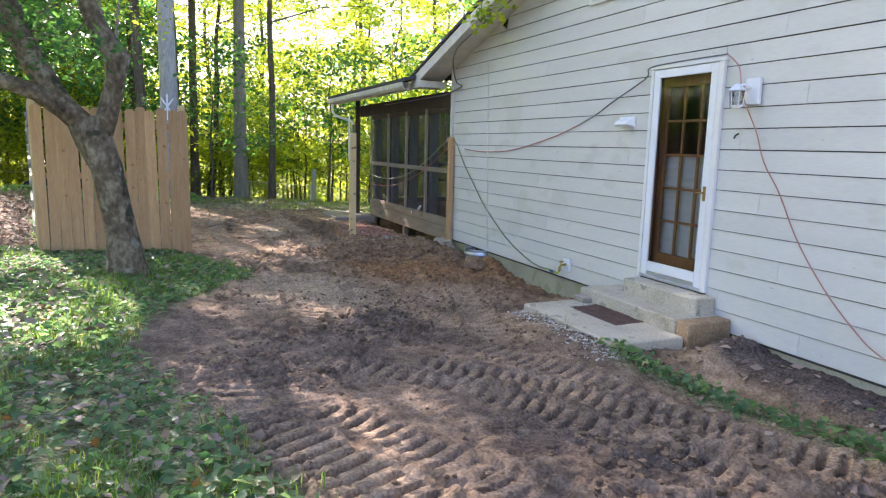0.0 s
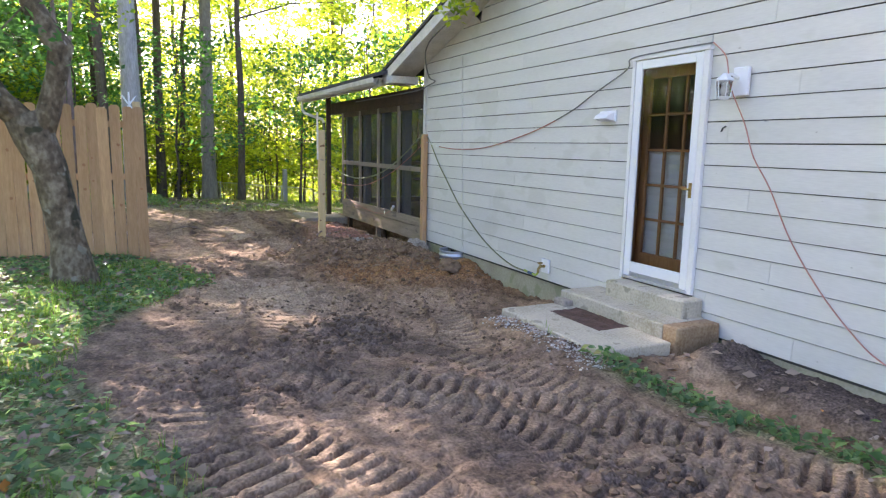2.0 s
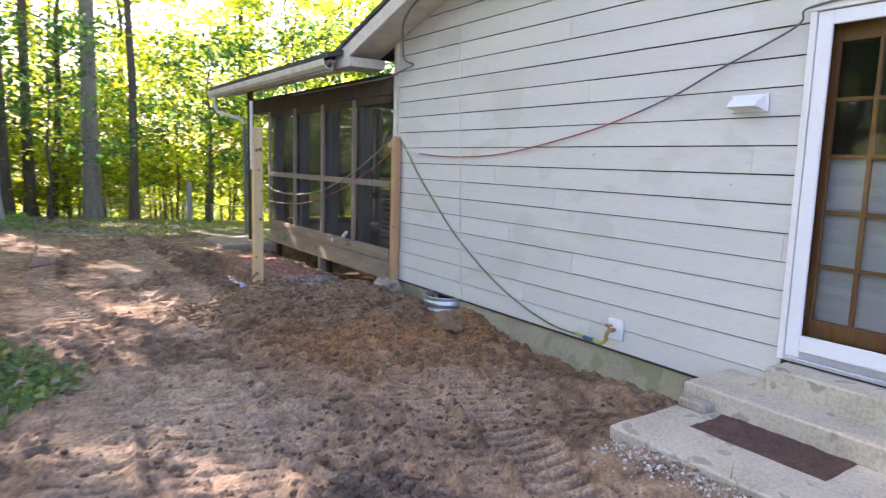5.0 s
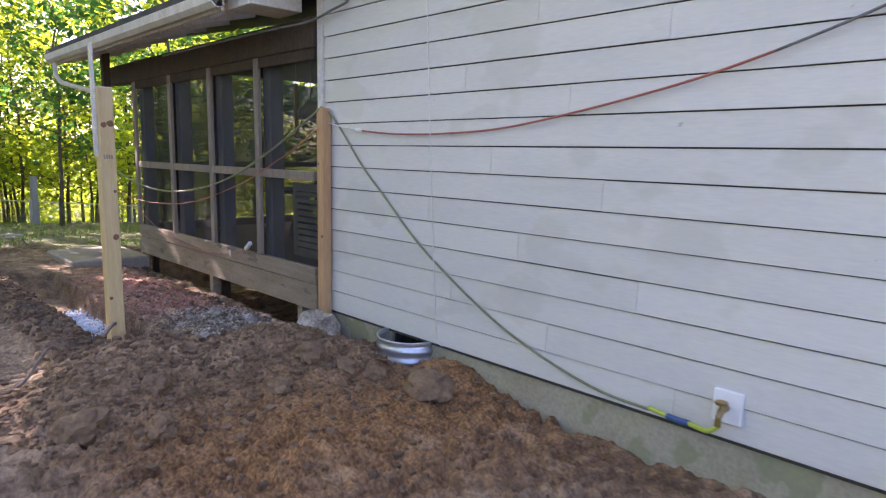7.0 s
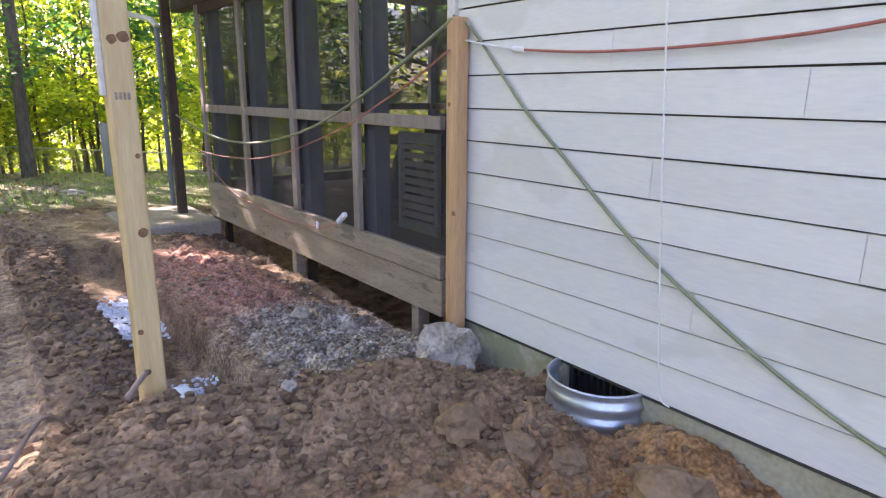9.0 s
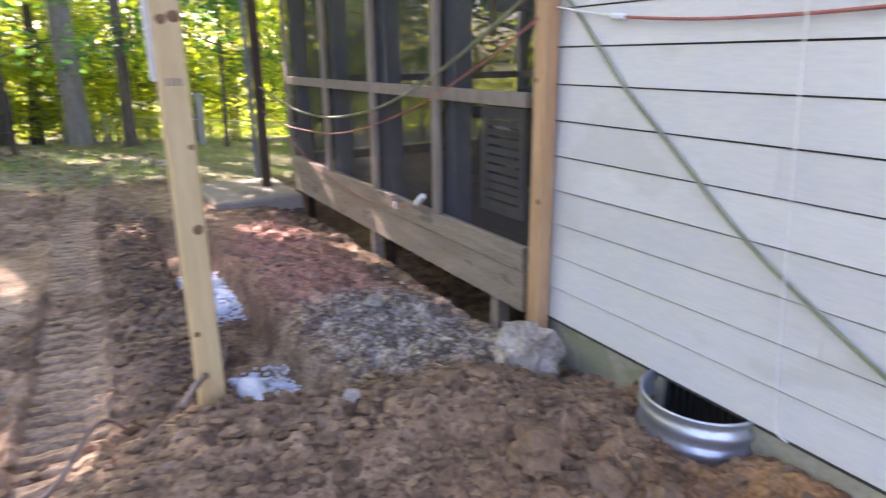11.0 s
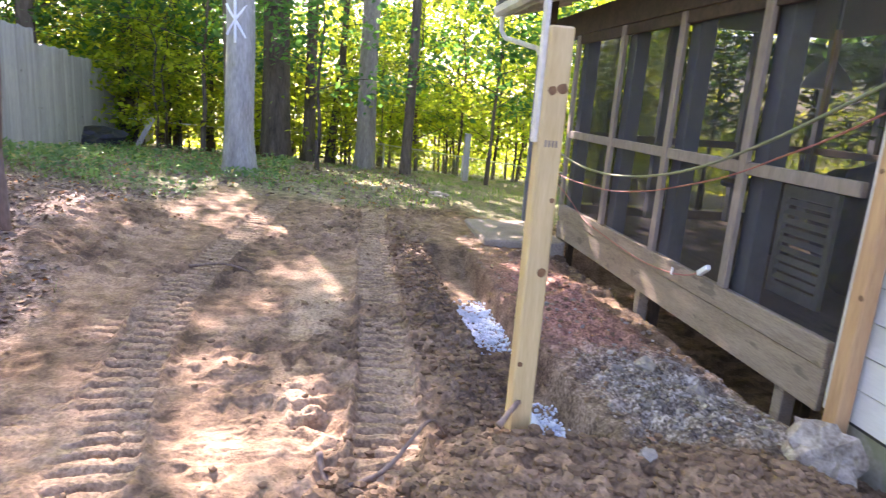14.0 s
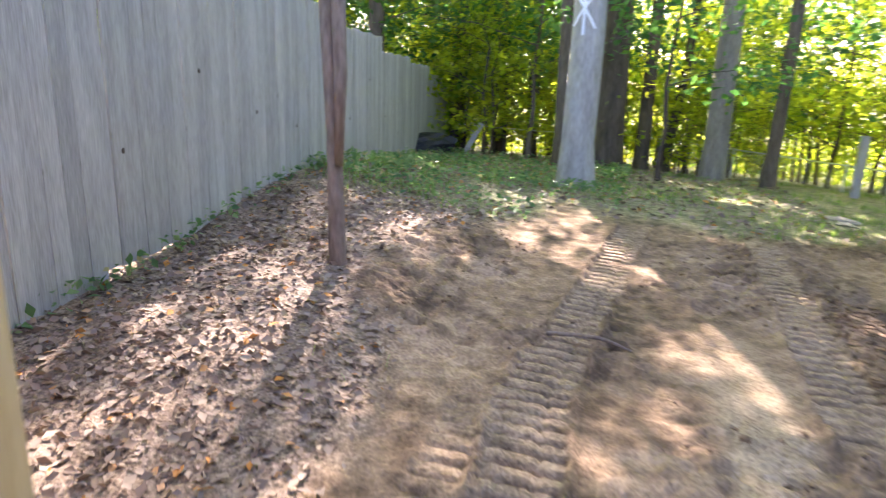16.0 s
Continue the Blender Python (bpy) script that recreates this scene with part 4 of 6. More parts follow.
# tall silvered fence running to the woods
fence = thing("privacy_fence", "tall silver-grey board privacy fence stepping down the slope", "fence")
mesh_g = picket("board", 0.148, 1.95, M_GREYWOOD, 2)
FDX, FDY = -0.16, 1.0
flen = math.hypot(FDX, FDY)
fyaw = math.degrees(math.atan2(FDY, FDX))
s, k = 0.08, 0
knot_mesh = Build().tube([(0, -0.011, 0), (0, 0.011, 0)], 0.018, 8, rough=0.2, seed=4).mesh("knot", M_TIMBER)
total = 27.0
while s < total:
    pan = int(s / 2.44)
    px, py = -1.42 + FDX / flen * s, 10.3 + FDY / flen * s
    mid = (pan + 0.5) * 2.44
    mx, my = -1.42 + FDX / flen * mid, 10.3 + FDY / flen * mid
    base = float(smooth_height(np.array([mx]), np.array([my]))[0]) - 0.04
    ob = new("board", mesh_g)
    ob.parent = fence
    ob.matrix_basis = pose(px, py, base, 0, 0.4 * math.sin(k * 2.1), fyaw + 180) @ Matrix.Translation((0, 0.005 * (k % 2), 0.012 * math.sin(k * 1.3)))
    if k % 7 == 3 and s < 14:
        kn = new("knot", knot_mesh)
        kn.parent = fence
        kn.matrix_basis = ob.matrix_basis @ Matrix.Translation((0.03 * math.sin(k), 0, 0.5 + 0.9 * ((k * 0.37) % 1)))
    s += 0.151
    k += 1
for pan in range(11):
    mid = (pan + 0.5) * 2.44
    mx, my = -1.42 + FDX / flen * mid, 10.3 + FDY / flen * mid
    base = float(smooth_height(np.array([mx]), np.array([my]))[0])
    for z in (0.25, 0.95, 1.6):
        rl = new("rail", Build().box(-1.22, 1.22, 0.012, 0.05, z, z + 0.085, 0.004).mesh("rail", M_GREYWOOD))
        rl.parent = fence
        rl.matrix_basis = pose(mx, my, base, 0, 0, fyaw)


# ---- trees ----
def leaf_mesh(name, P, size, mat, rng, flat=0.6, spread_size=0.35):
    """One folded diamond leaf at each point."""
    n = len(P)
    a = rng.normal(size=(n, 3))
    a[:, 2] *= flat
    a /= np.linalg.norm(a, axis=1, keepdims=True)
    up = rng.normal(size=(n, 3)) * 0.55 + np.array([0, 0, 1.0])
    side = np.cross(up, a)
    side /= np.linalg.norm(side, axis=1, keepdims=True) + 1e-9
    nrm = np.cross(a, side)
    s = (size * (1 + spread_size * rng.uniform(-1, 1, n)))[:, None]
    A, C = P - a * s * 0.5, P + a * s * 0.5
    B = P + side * s * 0.30 + nrm * s * 0.10 - a * s * 0.05
    D = P - side * s * 0.30 + nrm * s * 0.10 - a * s * 0.05
    V = np.stack([A, B, C, D], 1).reshape(-1, 3)
    i = np.arange(n) * 4
    F = np.stack([i, i + 1, i + 2, i, i + 2, i + 3], 1).reshape(-1)
    me = bpy.data.meshes.new(name)
    me.vertices.add(4 * n)
    me.vertices.foreach_set("co", V.astype(np.float32).ravel())
    me.loops.add(6 * n)
    me.loops.foreach_set("vertex_index", F.astype(np.int32))
    me.polygons.add(2 * n)
    me.polygons.foreach_set("loop_start", (np.arange(2 * n) * 3).astype(np.int32))
    me.update(calc_edges=True)
    me.materials.append(mat)
    return me


def clumps(rng, centres, per, radius, squash=0.45):
    c = np.repeat(np.array(centres), per, axis=0)
    d = rng.normal(size=c.shape) * radius
    d[:, 2] *= squash
    return c + d


def make_tree(name, label, height, girth, crown_from, crown_r, nclump, per, leaf, bark, mat, seed, lean=(0, 0), group="", limbs=9, clump_r=0.46, kinks=0.12):
    """A tapered trunk with limbs, and a crown of leaf sprays at the limbs' ends."""
    rng = np.random.default_rng(seed)
    tree = thing(name, label, "tree", group)
    n = 9
    pts, rad = [], []
    for i in range(n):
        t = i / (n - 1)
        pts.append((lean[0] * height * t + rng.normal() * kinks * t, lean[1] * height * t + rng.normal() * kinks * t, -0.35 + (height + 0.35) * t))
        rad.append(girth * (1 - 0.82 * t) * (1.45 if i == 0 else 1.0))
    pts.insert(1, (pts[0][0], pts[0][1], 0.12)), rad.insert(1, girth * 1.18)
    pts.insert(2, (pts[0][0] + lean[0] * 0.7, pts[0][1] + lean[1] * 0.7, 0.7)), rad.insert(2, girth)
    b = Build().tube(pts, rad, 12, rough=0.05, seed=seed)
    centres = []
    for k in range(limbs):
        z = crown_from + (height * 0.96 - crown_from) * (k + 0.5) / limbs
        t = z / height
        x0, y0 = lean[0] * z, lean[1] * z
        ang = k * 2.4 + rng.random()
        reach = crown_r * (0.55 + 0.6 * rng.random()) * (1.15 - 0.55 * (z - crown_from) / max(height - crown_from, 0.1))
        p0 = Vector((x0, y0, z))
        d = Vector((math.cos(ang), math.sin(ang), 0.28 + 0.25 * rng.random()))
        p1, p2 = p0 + d * reach * 0.5, p0 + d * reach + Vector((0, 0, -0.1 * reach))
        r0 = max(girth * (1 - 0.82 * t) * 0.42, 0.012)
        b.tube([p0, p1, p2], [r0, r0 * 0.65, r0 * 0.25], 6, caps=False)
        for q in range(3):
            s = p1.lerp(p2, 0.2 + 0.35 * q)
            e = s + Vector((rng.normal(), rng.normal(), 0.15 * rng.normal())).normalized() * reach * 0.4
            b.tube([s, e], [r0 * 0.35, r0 * 0.12], 4, caps=False)
        for q in range(max(nclump // limbs, 1)):
            f = 0.25 + 0.85 * rng.random()
            c = p0.lerp(p2, f) + Vector((rng.normal(), rng.normal(), 0.45 * rng.normal())) * reach * 0.30
            centres.append(tuple(c))
    part("trunk", b, bark, tree, smooth=True)
    P = clumps(rng, centres, per, clump_r)
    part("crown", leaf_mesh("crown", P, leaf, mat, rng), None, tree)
    return tree


def place(tree, x, y, yaw=0.0, s=1.0):
    tree.matrix_basis = pose(x, y, gz(x, y) - 0.03, 0, 0, yaw) @ Matrix.Diagonal((s, s, s, 1))
    return tree


# the trees that stand at the edge of the woods; crowns above view are thickened to block sun
marked = place(make_tree("marked_tree", "straight pale grey trunk with a white painted arrow mark", 21, 0.26, 6.6, 4.2, 230, 120, 0.21, M_BARKGREY, M_LEAF, 11, (0.005, 0.0)), 0.44, 19.6)
b = Build()
for (x0, z0), (x1, z1) in (((0, 2.25), (0.0, 2.95)), ((0, 2.62), (-0.17, 2.86)), ((0, 2.62), (0.17, 2.86)), ((0, 2.62), (-0.15, 2.38)), ((0, 2.62), (0.16, 2.34))):
    def on(x, z):
        ang = x / 0.22
        r = 0.258 - 0.0095 * z
        return Vector((math.sin(ang - 0.12) * r, -math.cos(ang - 0.12) * r, z))
    p, q = on(x0, z0), on(x1, z1)
    mid = on((x0 + x1) / 2, (z0 + z1) / 2)
    b.tube([p, mid, q], 0.022, 6)
mk = new("paint_mark", b.mesh("paint_mark", M_MARK))
mk.parent = marked
tagged(mk, "white sprayed arrow")
place(make_tree("edge_tree", "thick dark furrowed trunk at the edge of the woods", 23, 0.36, 6.8, 4.8, 72, 120, 0.21, M_BARKDARK, M_LEAF, 12, (-0.01, 0.01)), 0.58, 24.6)
place(make_tree("edge_tree", "slim dark trunk beside a thicker one", 19, 0.17, 7.5, 3.2, 36, 120, 0.20, M_BARKDARK, M_LEAF, 13, (0.0, 0.0)), 1.35, 25.6)
place(make_tree("edge_tree", "straight grey-brown trunk above a grassy bank", 21, 0.24, 6.2, 4.4, 64, 120, 0.20, M_BARKBROWN, M_LEAF, 14, (0.01, 0.0)), 2.80, 24.0)
place(make_tree("edge_tree", "thin brown trunk near the wire fence", 16, 0.13, 5.5, 3.2, 40, 120, 0.18, M_BARKDARK, M_LEAF, 15, (0.012, 0.0)), 3.76, 23.2)
place(make_tree("edge_tree", "thin leaning brown trunk in undergrowth", 12, 0.12, 4.5, 2.3, 40, 60, 0.16, M_BARKDARK, M_LEAF, 16, (0.07, 0.0)), 1.9, 26.0)
# crown raised and filled out above view to shade the house wall
place(make_tree("edge_tree", "dark slender trunk close to the marked tree", 23, 0.17, 11.0, 4.2, 84, 110, 0.20, M_BARKDARK, M_LEAF, 17, (-0.01, 0.0)), -0.25, 23.2)

place(make_tree("edge_tree", "dark trunk rising behind the end of the grey fence", 20, 0.22, 5.5, 4.2, 60, 120, 0.20, M_BARKDARK, M_LEAF, 18, (0.005, 0.0)), -4.0, 28.0)
# added tree whose crown blocks sun from the fence
place(make_tree("edge_tree", "added shade tree with a dark trunk beyond the grey fence", 12, 0.20, 4.5, 3.4, 16, 120, 0.20, M_BARKDARK, M_LEAF, 19, (0.0, 0.0)), -6.5, 22.0)
# tall crown above view, filled out to shade wall and soil
place(make_tree("edge_tree", "tall dark trunk between the fence and the marked tree", 27, 0.19, 9.0, 5.2, 128, 120, 0.21, M_BARKDARK, M_LEAF, 20, (0.0, 0.0)), -2.0, 29.5)
# added tree; its high unseen crown shades the yard
place(make_tree("edge_tree", "added tall shade tree with a dark trunk behind the grey fence", 18, 0.22, 9.3, 4.6, 34, 120, 0.21, M_BARKDARK, M_LEAF, 21, (0.0, 0.0)), -5.0, 24.5)

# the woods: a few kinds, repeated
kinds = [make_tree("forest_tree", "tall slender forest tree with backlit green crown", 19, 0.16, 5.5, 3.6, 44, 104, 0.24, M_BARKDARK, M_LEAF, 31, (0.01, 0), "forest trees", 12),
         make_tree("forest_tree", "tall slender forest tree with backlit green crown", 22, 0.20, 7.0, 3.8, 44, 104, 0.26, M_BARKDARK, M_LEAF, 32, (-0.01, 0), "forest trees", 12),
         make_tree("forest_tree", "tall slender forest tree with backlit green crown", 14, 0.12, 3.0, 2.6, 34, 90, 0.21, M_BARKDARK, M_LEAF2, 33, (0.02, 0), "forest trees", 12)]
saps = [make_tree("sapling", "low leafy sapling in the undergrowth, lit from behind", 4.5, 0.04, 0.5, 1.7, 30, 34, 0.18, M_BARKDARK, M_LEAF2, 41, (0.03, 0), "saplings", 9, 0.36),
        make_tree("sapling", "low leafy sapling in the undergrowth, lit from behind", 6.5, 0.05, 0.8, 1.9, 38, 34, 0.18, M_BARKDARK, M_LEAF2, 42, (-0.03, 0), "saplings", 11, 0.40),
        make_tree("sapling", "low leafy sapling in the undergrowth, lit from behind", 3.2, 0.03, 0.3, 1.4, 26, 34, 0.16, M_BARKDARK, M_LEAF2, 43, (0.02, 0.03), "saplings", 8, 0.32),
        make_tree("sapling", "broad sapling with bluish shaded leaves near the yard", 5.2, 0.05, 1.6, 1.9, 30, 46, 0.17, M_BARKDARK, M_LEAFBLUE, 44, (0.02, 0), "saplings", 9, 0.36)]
woods = np.random.default_rng(5)
first = [True] * 3
spots = []
for i in range(40):
    if i < 22:
        x, y = woods.uniform(-9, 20), woods.uniform(27, 50)
    else:
        x, y = woods.uniform(-26, -7.5), woods.uniform(6, 40)
    k = i % 3
    m = pose(x, y, gz(x, y) - 0.05, 0, 0, woods.uniform(0, 360))
    if x > 1.5 and y < 31:
        continue
    if first[k]:
        kinds[k].matrix_basis, first[k] = m, False
    else:
        copy_thing(kinds[k], m)
first = [True] * 4
for i in range(112):
    if i < 60:
        y = 26.0 + 16 * woods.random() ** 1.4
        x = woods.uniform(-6.5, 4 + (y - 20) * 1.0)
    elif i < 80:
        x, y = woods.uniform(6.5, 20), woods.uniform(18.5, 27)
    else:
        x, y = woods.uniform(-18, -6.0), woods.uniform(6, 36)
    k = i % 4
    m = pose(x, y, gz(x, y) - 0.05, 0, 0, woods.uniform(0, 360))
    if first[k]:
        saps[k].matrix_basis, first[k] = m, False
    else:
        copy_thing(saps[k], m)
for x, y, yaw, q in ((5.6, 22.4, 20, 1.0), (-2.4, 27.5, 140, 1.25), (7.6, 21.6, 250, 1.1), (-5.2, 25.0, 60, 1.2), (1.7, 22.2, 310, 1.0), (-1.3, 25.2, 10, 1.25)):
    copy_thing(saps[3], pose(x, y, gz(x, y) - 0.05, 0, 0, yaw) @ Matrix.Diagonal((q, q, q, 1)))
for i in range(44):
    y = 25.5 + 7 * woods.random()
    x = woods.uniform(-6, 6 + (y - 20) * 1.0)
    q = woods.uniform(0.5, 1.0)
    copy_thing(saps[(2, 0, 2, 1)[i % 4]], pose(x, y, gz(x, y) - 0.05, 0, 0, woods.uniform(0, 360)) @ Matrix.Diagonal((q, q, q, 1)))
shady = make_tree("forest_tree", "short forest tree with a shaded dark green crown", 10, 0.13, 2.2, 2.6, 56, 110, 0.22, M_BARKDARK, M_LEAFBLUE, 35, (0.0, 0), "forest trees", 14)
for i, (x, y) in enumerate(((-3.2, 30.5), (-6.4, 29.0), (-9.2, 31.5), (-1.0, 34.0), (-5.0, 36.0), (-12.0, 28.0), (-8.5, 25.0), (11.5, 19.5), (14.0, 15.5))):
    m = pose(x, y, gz(x, y) - 0.05, 0, 0, 67 * i)
    if i:
        copy_thing(shady, m)
    else:
        shady.matrix_basis = m
for i, (x, y) in enumerate(((10.4, 13.2), (11.2, 15.6), (10.2, 17.8), (12.8, 17.4), (13.0, 13.4), (9.6, 20.0))):
    copy_thing(saps[3], pose(x, y, gz(x, y) - 0.05, 0, 0, 80 * i) @ Matrix.Diagonal((1.15, 1.15, 1.0, 1)))
n = 24000
P = np.stack([woods.uniform(-55, 60, n), woods.uniform(52, 66, n), np.abs(woods.normal(0, 8.0, n)) - 2.5], 1)
P = P[fbm(P[:, 0], P[:, 2], 0.25, 91) > 0.40]
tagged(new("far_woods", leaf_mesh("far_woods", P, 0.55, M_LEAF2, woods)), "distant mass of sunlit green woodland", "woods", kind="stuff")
n = 17000
x, y = woods.uniform(-9, 32, n), woods.uniform(33, 47, n)
P = np.stack([x, y, smooth_height(x, y) + 2.6 * woods.random(n) ** 1.4], 1)
P = P[fbm(P[:, 0], P[:, 1], 0.6, 93) + 0.12 * (1.2 - (P[:, 2] + 2)) > 0.44]
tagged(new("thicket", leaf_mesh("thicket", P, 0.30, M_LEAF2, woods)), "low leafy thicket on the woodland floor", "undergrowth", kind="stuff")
P = np.stack([woods.uniform(-45, -28, 9000), woods.uniform(-15, 52, 9000), np.abs(woods.normal(0, 5.0, 9000)) - 1], 1)
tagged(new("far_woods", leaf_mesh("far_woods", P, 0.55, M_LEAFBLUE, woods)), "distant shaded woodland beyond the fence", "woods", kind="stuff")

# the leaning yard tree
yard = thing("yard_tree", "old leaning yard tree with mottled lichen bark and forked limbs", "tree")
TY = 7.85
b = Build()
b.tube([(-0.20, TY, -0.25), (-0.225, TY, 0.12), (-0.25, TY, 0.45), (-0.31, TY, 0.85), (-0.37, TY, 1.2), (-0.47, TY, 1.5), (-0.56, TY + 0.02, 1.68)], [0.30, 0.21, 0.165, 0.155, 0.16, 0.185, 0.165], 14, rough=0.05, seed=3)
part("trunk", b, M_BARK, yard, smooth=True)
for pts, r in (([(-0.44, TY, 1.45), (-0.33, TY - 0.02, 1.75), (-0.24, TY - 0.03, 2.1), (-0.19, TY - 0.02, 2.35), (-0.35, TY, 2.6), (-0.47, TY, 2.9), (-0.6, TY + 0.1, 3.8), (-0.5, TY + 0.3, 5.0)], [0.13, 0.11, 0.10, 0.12, 0.11, 0.09, 0.06, 0.02]),
               ([(-0.52, TY, 1.6), (-0.75, TY, 1.85), (-0.98, TY, 2.25), (-1.15, TY - 0.05, 2.75), (-1.5, TY, 3.6), (-1.7, TY - 0.3, 4.8)], [0.13, 0.12, 0.12, 0.11, 0.06, 0.02]),
               ([(-0.62, TY - 0.02, 1.7), (-0.95, TY - 0.1, 1.95), (-1.3, TY - 0.2, 2.08), (-1.9, TY - 0.3, 2.5), (-2.6, TY - 0.4, 3.2)], [0.10, 0.085, 0.075, 0.05, 0.02]),
               ([(-1.0, TY, 2.3), (-1.35, TY - 0.1, 2.75), (-1.5, TY - 0.15, 3.4)], [0.06, 0.04, 0.015])):
    part("limb", Build().tube(pts, r, 12, rough=0.07, seed=len(pts)), M_BARK, yard, smooth=True)
part("cut_stub", Build().tube([(-0.24, TY - 0.03, 2.33), (-0.13, TY - 0.08, 2.40)], [0.06, 0.045], 9), M_STONE, yard)
tw = np.random.default_rng(8)
b = Build()
cent = []
for i in range(64):
    p = Vector((tw.uniform(-2.3, -0.4), TY + tw.uniform(-0.5, 0.5), tw.uniform(2.4, 3.4)))
    q = p + Vector((tw.uniform(-0.6, 0.6), tw.uniform(-0.4, 0.4), tw.uniform(-0.3, 0.8)))
    b.tube([p, p.lerp(q, 0.5) + Vector((tw.normal() * 0.05, 0, tw.normal() * 0.05)), q], [0.010, 0.007, 0.003], 5, caps=False)
    cent.append(tuple(q))
part("twigs", b, M_BARK, yard)
cent += [(tw.uniform(-3.2, 0.9), TY + tw.uniform(-1.6, 1.6), tw.uniform(3.3, 5.6)) for i in range(44)]
cent += [(tw.uniform(-3.4, -0.5), TY + tw.uniform(-0.6, 1.8), tw.uniform(2.4, 3.7)) for i in range(60)]
cent += [(tw.uniform(-4.4, -1.0), TY + tw.uniform(0.2, 2.6), tw.uniform(2.3, 4.2)) for i in range(16)]
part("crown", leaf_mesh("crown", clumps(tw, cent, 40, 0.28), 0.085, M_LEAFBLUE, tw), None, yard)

# young tree with two stems in the leaf litter
stems = thing("young_tree", "slim red-brown double-stemmed young tree in leaf litter", "tree")
SX, SY = -0.55, 13.5
sz = gz(SX, SY)
b = Build().tube([(SX, SY, sz - 0.15), (SX, SY, sz + 0.05), (SX - 0.02, SY, sz + 0.9), (SX - 0.07, SY, sz + 1.8), (SX - 0.10, SY, sz + 2.8), (SX - 0.2, SY, sz + 4.6)], [0.10, 0.065, 0.05, 0.05, 0.045, 0.02], 10, rough=0.06, seed=5)
part("stem", b, M_RUSTY, stems, smooth=True)
b = Build().tube([(SX + 0.03, SY - 0.03, sz + 0.7), (SX + 0.045, SY - 0.02, sz + 1.3), (SX + 0.02, SY, sz + 1.9), (SX + 0.02, SY, sz + 2.7), (SX + 0.2, SY, sz + 4.4)], [0.03, 0.045, 0.05, 0.045, 0.02], 10, rough=0.06, seed=6)
part("stem", b, M_RUSTY, stems, smooth=True)
cent = [(SX + tw.normal() * 0.7, SY + tw.normal() * 0.7, sz + tw.uniform(3.4, 5.2)) for i in range(16)]
part("crown", leaf_mesh("crown", clumps(tw, cent, 26, 0.28), 0.10, M_LEAF, tw), None, stems)


# ---- siding, board by board ----
def siding_board(ya, yb, z):
    """A lap board from ya to yb with its lower edge at z, cut to the roof's slope."""
    # stops short of the next course, so dark backing draws the lap's shadow line
    zt = z + COURSE - 0.0085

    def far_end(zz):
        return min(10.62, 11.3 - (zz - RAKE0 - 0.055) / PITCH)

    def near_end(zz):
        return 2 * RIDGE - (11.3 - (zz - RAKE0 - 0.055) / PITCH)
    a0, a1 = max(ya, near_end(z)), max(ya, near_end(zt))
    b0, b1 = min(yb, far_end(z)), min(yb, far_end(zt))
    if b0 - a0 < 0.03:
        return None
    if b1 - a1 < 0.01:
        a1 = b1 = (a0 + b0) / 2
    x0, x1, xt = WX - 0.007, WX + 0.008, WX + 0.003
    v = [(x0, a0, z), (x0, b0, z), (x1, b0, z), (x1, a0, z), (xt, a1, zt), (xt, b1, zt), (xt + 0.012, b1, zt), (xt + 0.012, a1, zt)]
    return Build().add(v, [(0, 3, 2, 1), (4, 5, 6, 7), (0, 1, 5, 4), (1, 2, 6, 5), (2, 3, 7, 6), (3, 0, 4, 7)])


def siding():
    rng = np.random.default_rng(17)
    k, z = 0, SID0
    while z < 5.1:
        y, cuts = Y0, [Y0]
        y += 1.2 + 2.4 * ((k * 0.37) % 1)
        while y < 10.3:
            cuts.append(y)
            y += 3.66
        cuts.append(10.62)
        for ya, yb in zip(cuts[:-1], cuts[1:]):
            spans = [(ya + 0.001, yb - 0.001)]
            if z + COURSE > DZ0 + 0.02 and z < DZ1 - 0.01:
                spans = [(p, q) for p, q in ((ya + 0.001, min(yb - 0.001, DY0 - 0.002)), (max(ya + 0.001, DY1 + 0.002), yb - 0.001)) if q - p > 0.02]
            for p, q in spans:
                b = siding_board(p, q, z + 0.0012 * math.sin(k * 5.1 + p))
                if b:
                    part("board", b, M_SIDING, wall_gable)
        z += COURSE
        k += 1


siding()
part("board", Build().box(WX - 0.006, WX + 0.012, DY0 + 0.002, DY1 - 0.002, DZ1 + 0.072, SID0 + 14 * COURSE - 0.011, 0.002), M_SIDING, wall_gable)

# ---- door ----
door = tagged(part("door_1", Build().box(5.100, 5.140, 4.585, 4.690, 0.20, 2.30, 0.003).box(5.100, 5.140, 5.385, 5.475, 0.20, 2.30, 0.003).box(5.100, 5.140, 4.69, 5.385, 2.19, 2.30, 0.003)
                   .box(5.100, 5.140, 4.69, 5.385, 0.20, 0.44, 0.003), M_DOORWOOD), "brown stained wooden door with fifteen panes behind a white storm door", "door", kind="structure")
cy, cz = np.linspace(4.69, 5.385, 4), np.linspace(0.44, 2.19, 6)
for y in cy[1:-1]:
    part("muntin", Build().box(5.104, 5.136, y - 0.013, y + 0.013, 0.44, 2.19, 0.004), M_DOORWOOD, door)
for z in cz[1:-1]:
    part("muntin", Build().box(5.106, 5.134, 4.69, 5.385, z - 0.013, z + 0.013, 0.004), M_DOORWOOD, door)
for y0, y1 in zip(cy[:-1], cy[1:]):
    for z0, z1 in zip(cz[:-1], cz[1:]):
        pane = part("pane", Build().add([(5.12, y0, z0), (5.12, y1, z0), (5.12, y1, z1), (5.12, y0, z1)], [(0, 3, 2, 1)]), M_GLASS, door)
        pane.visible_shadow = False
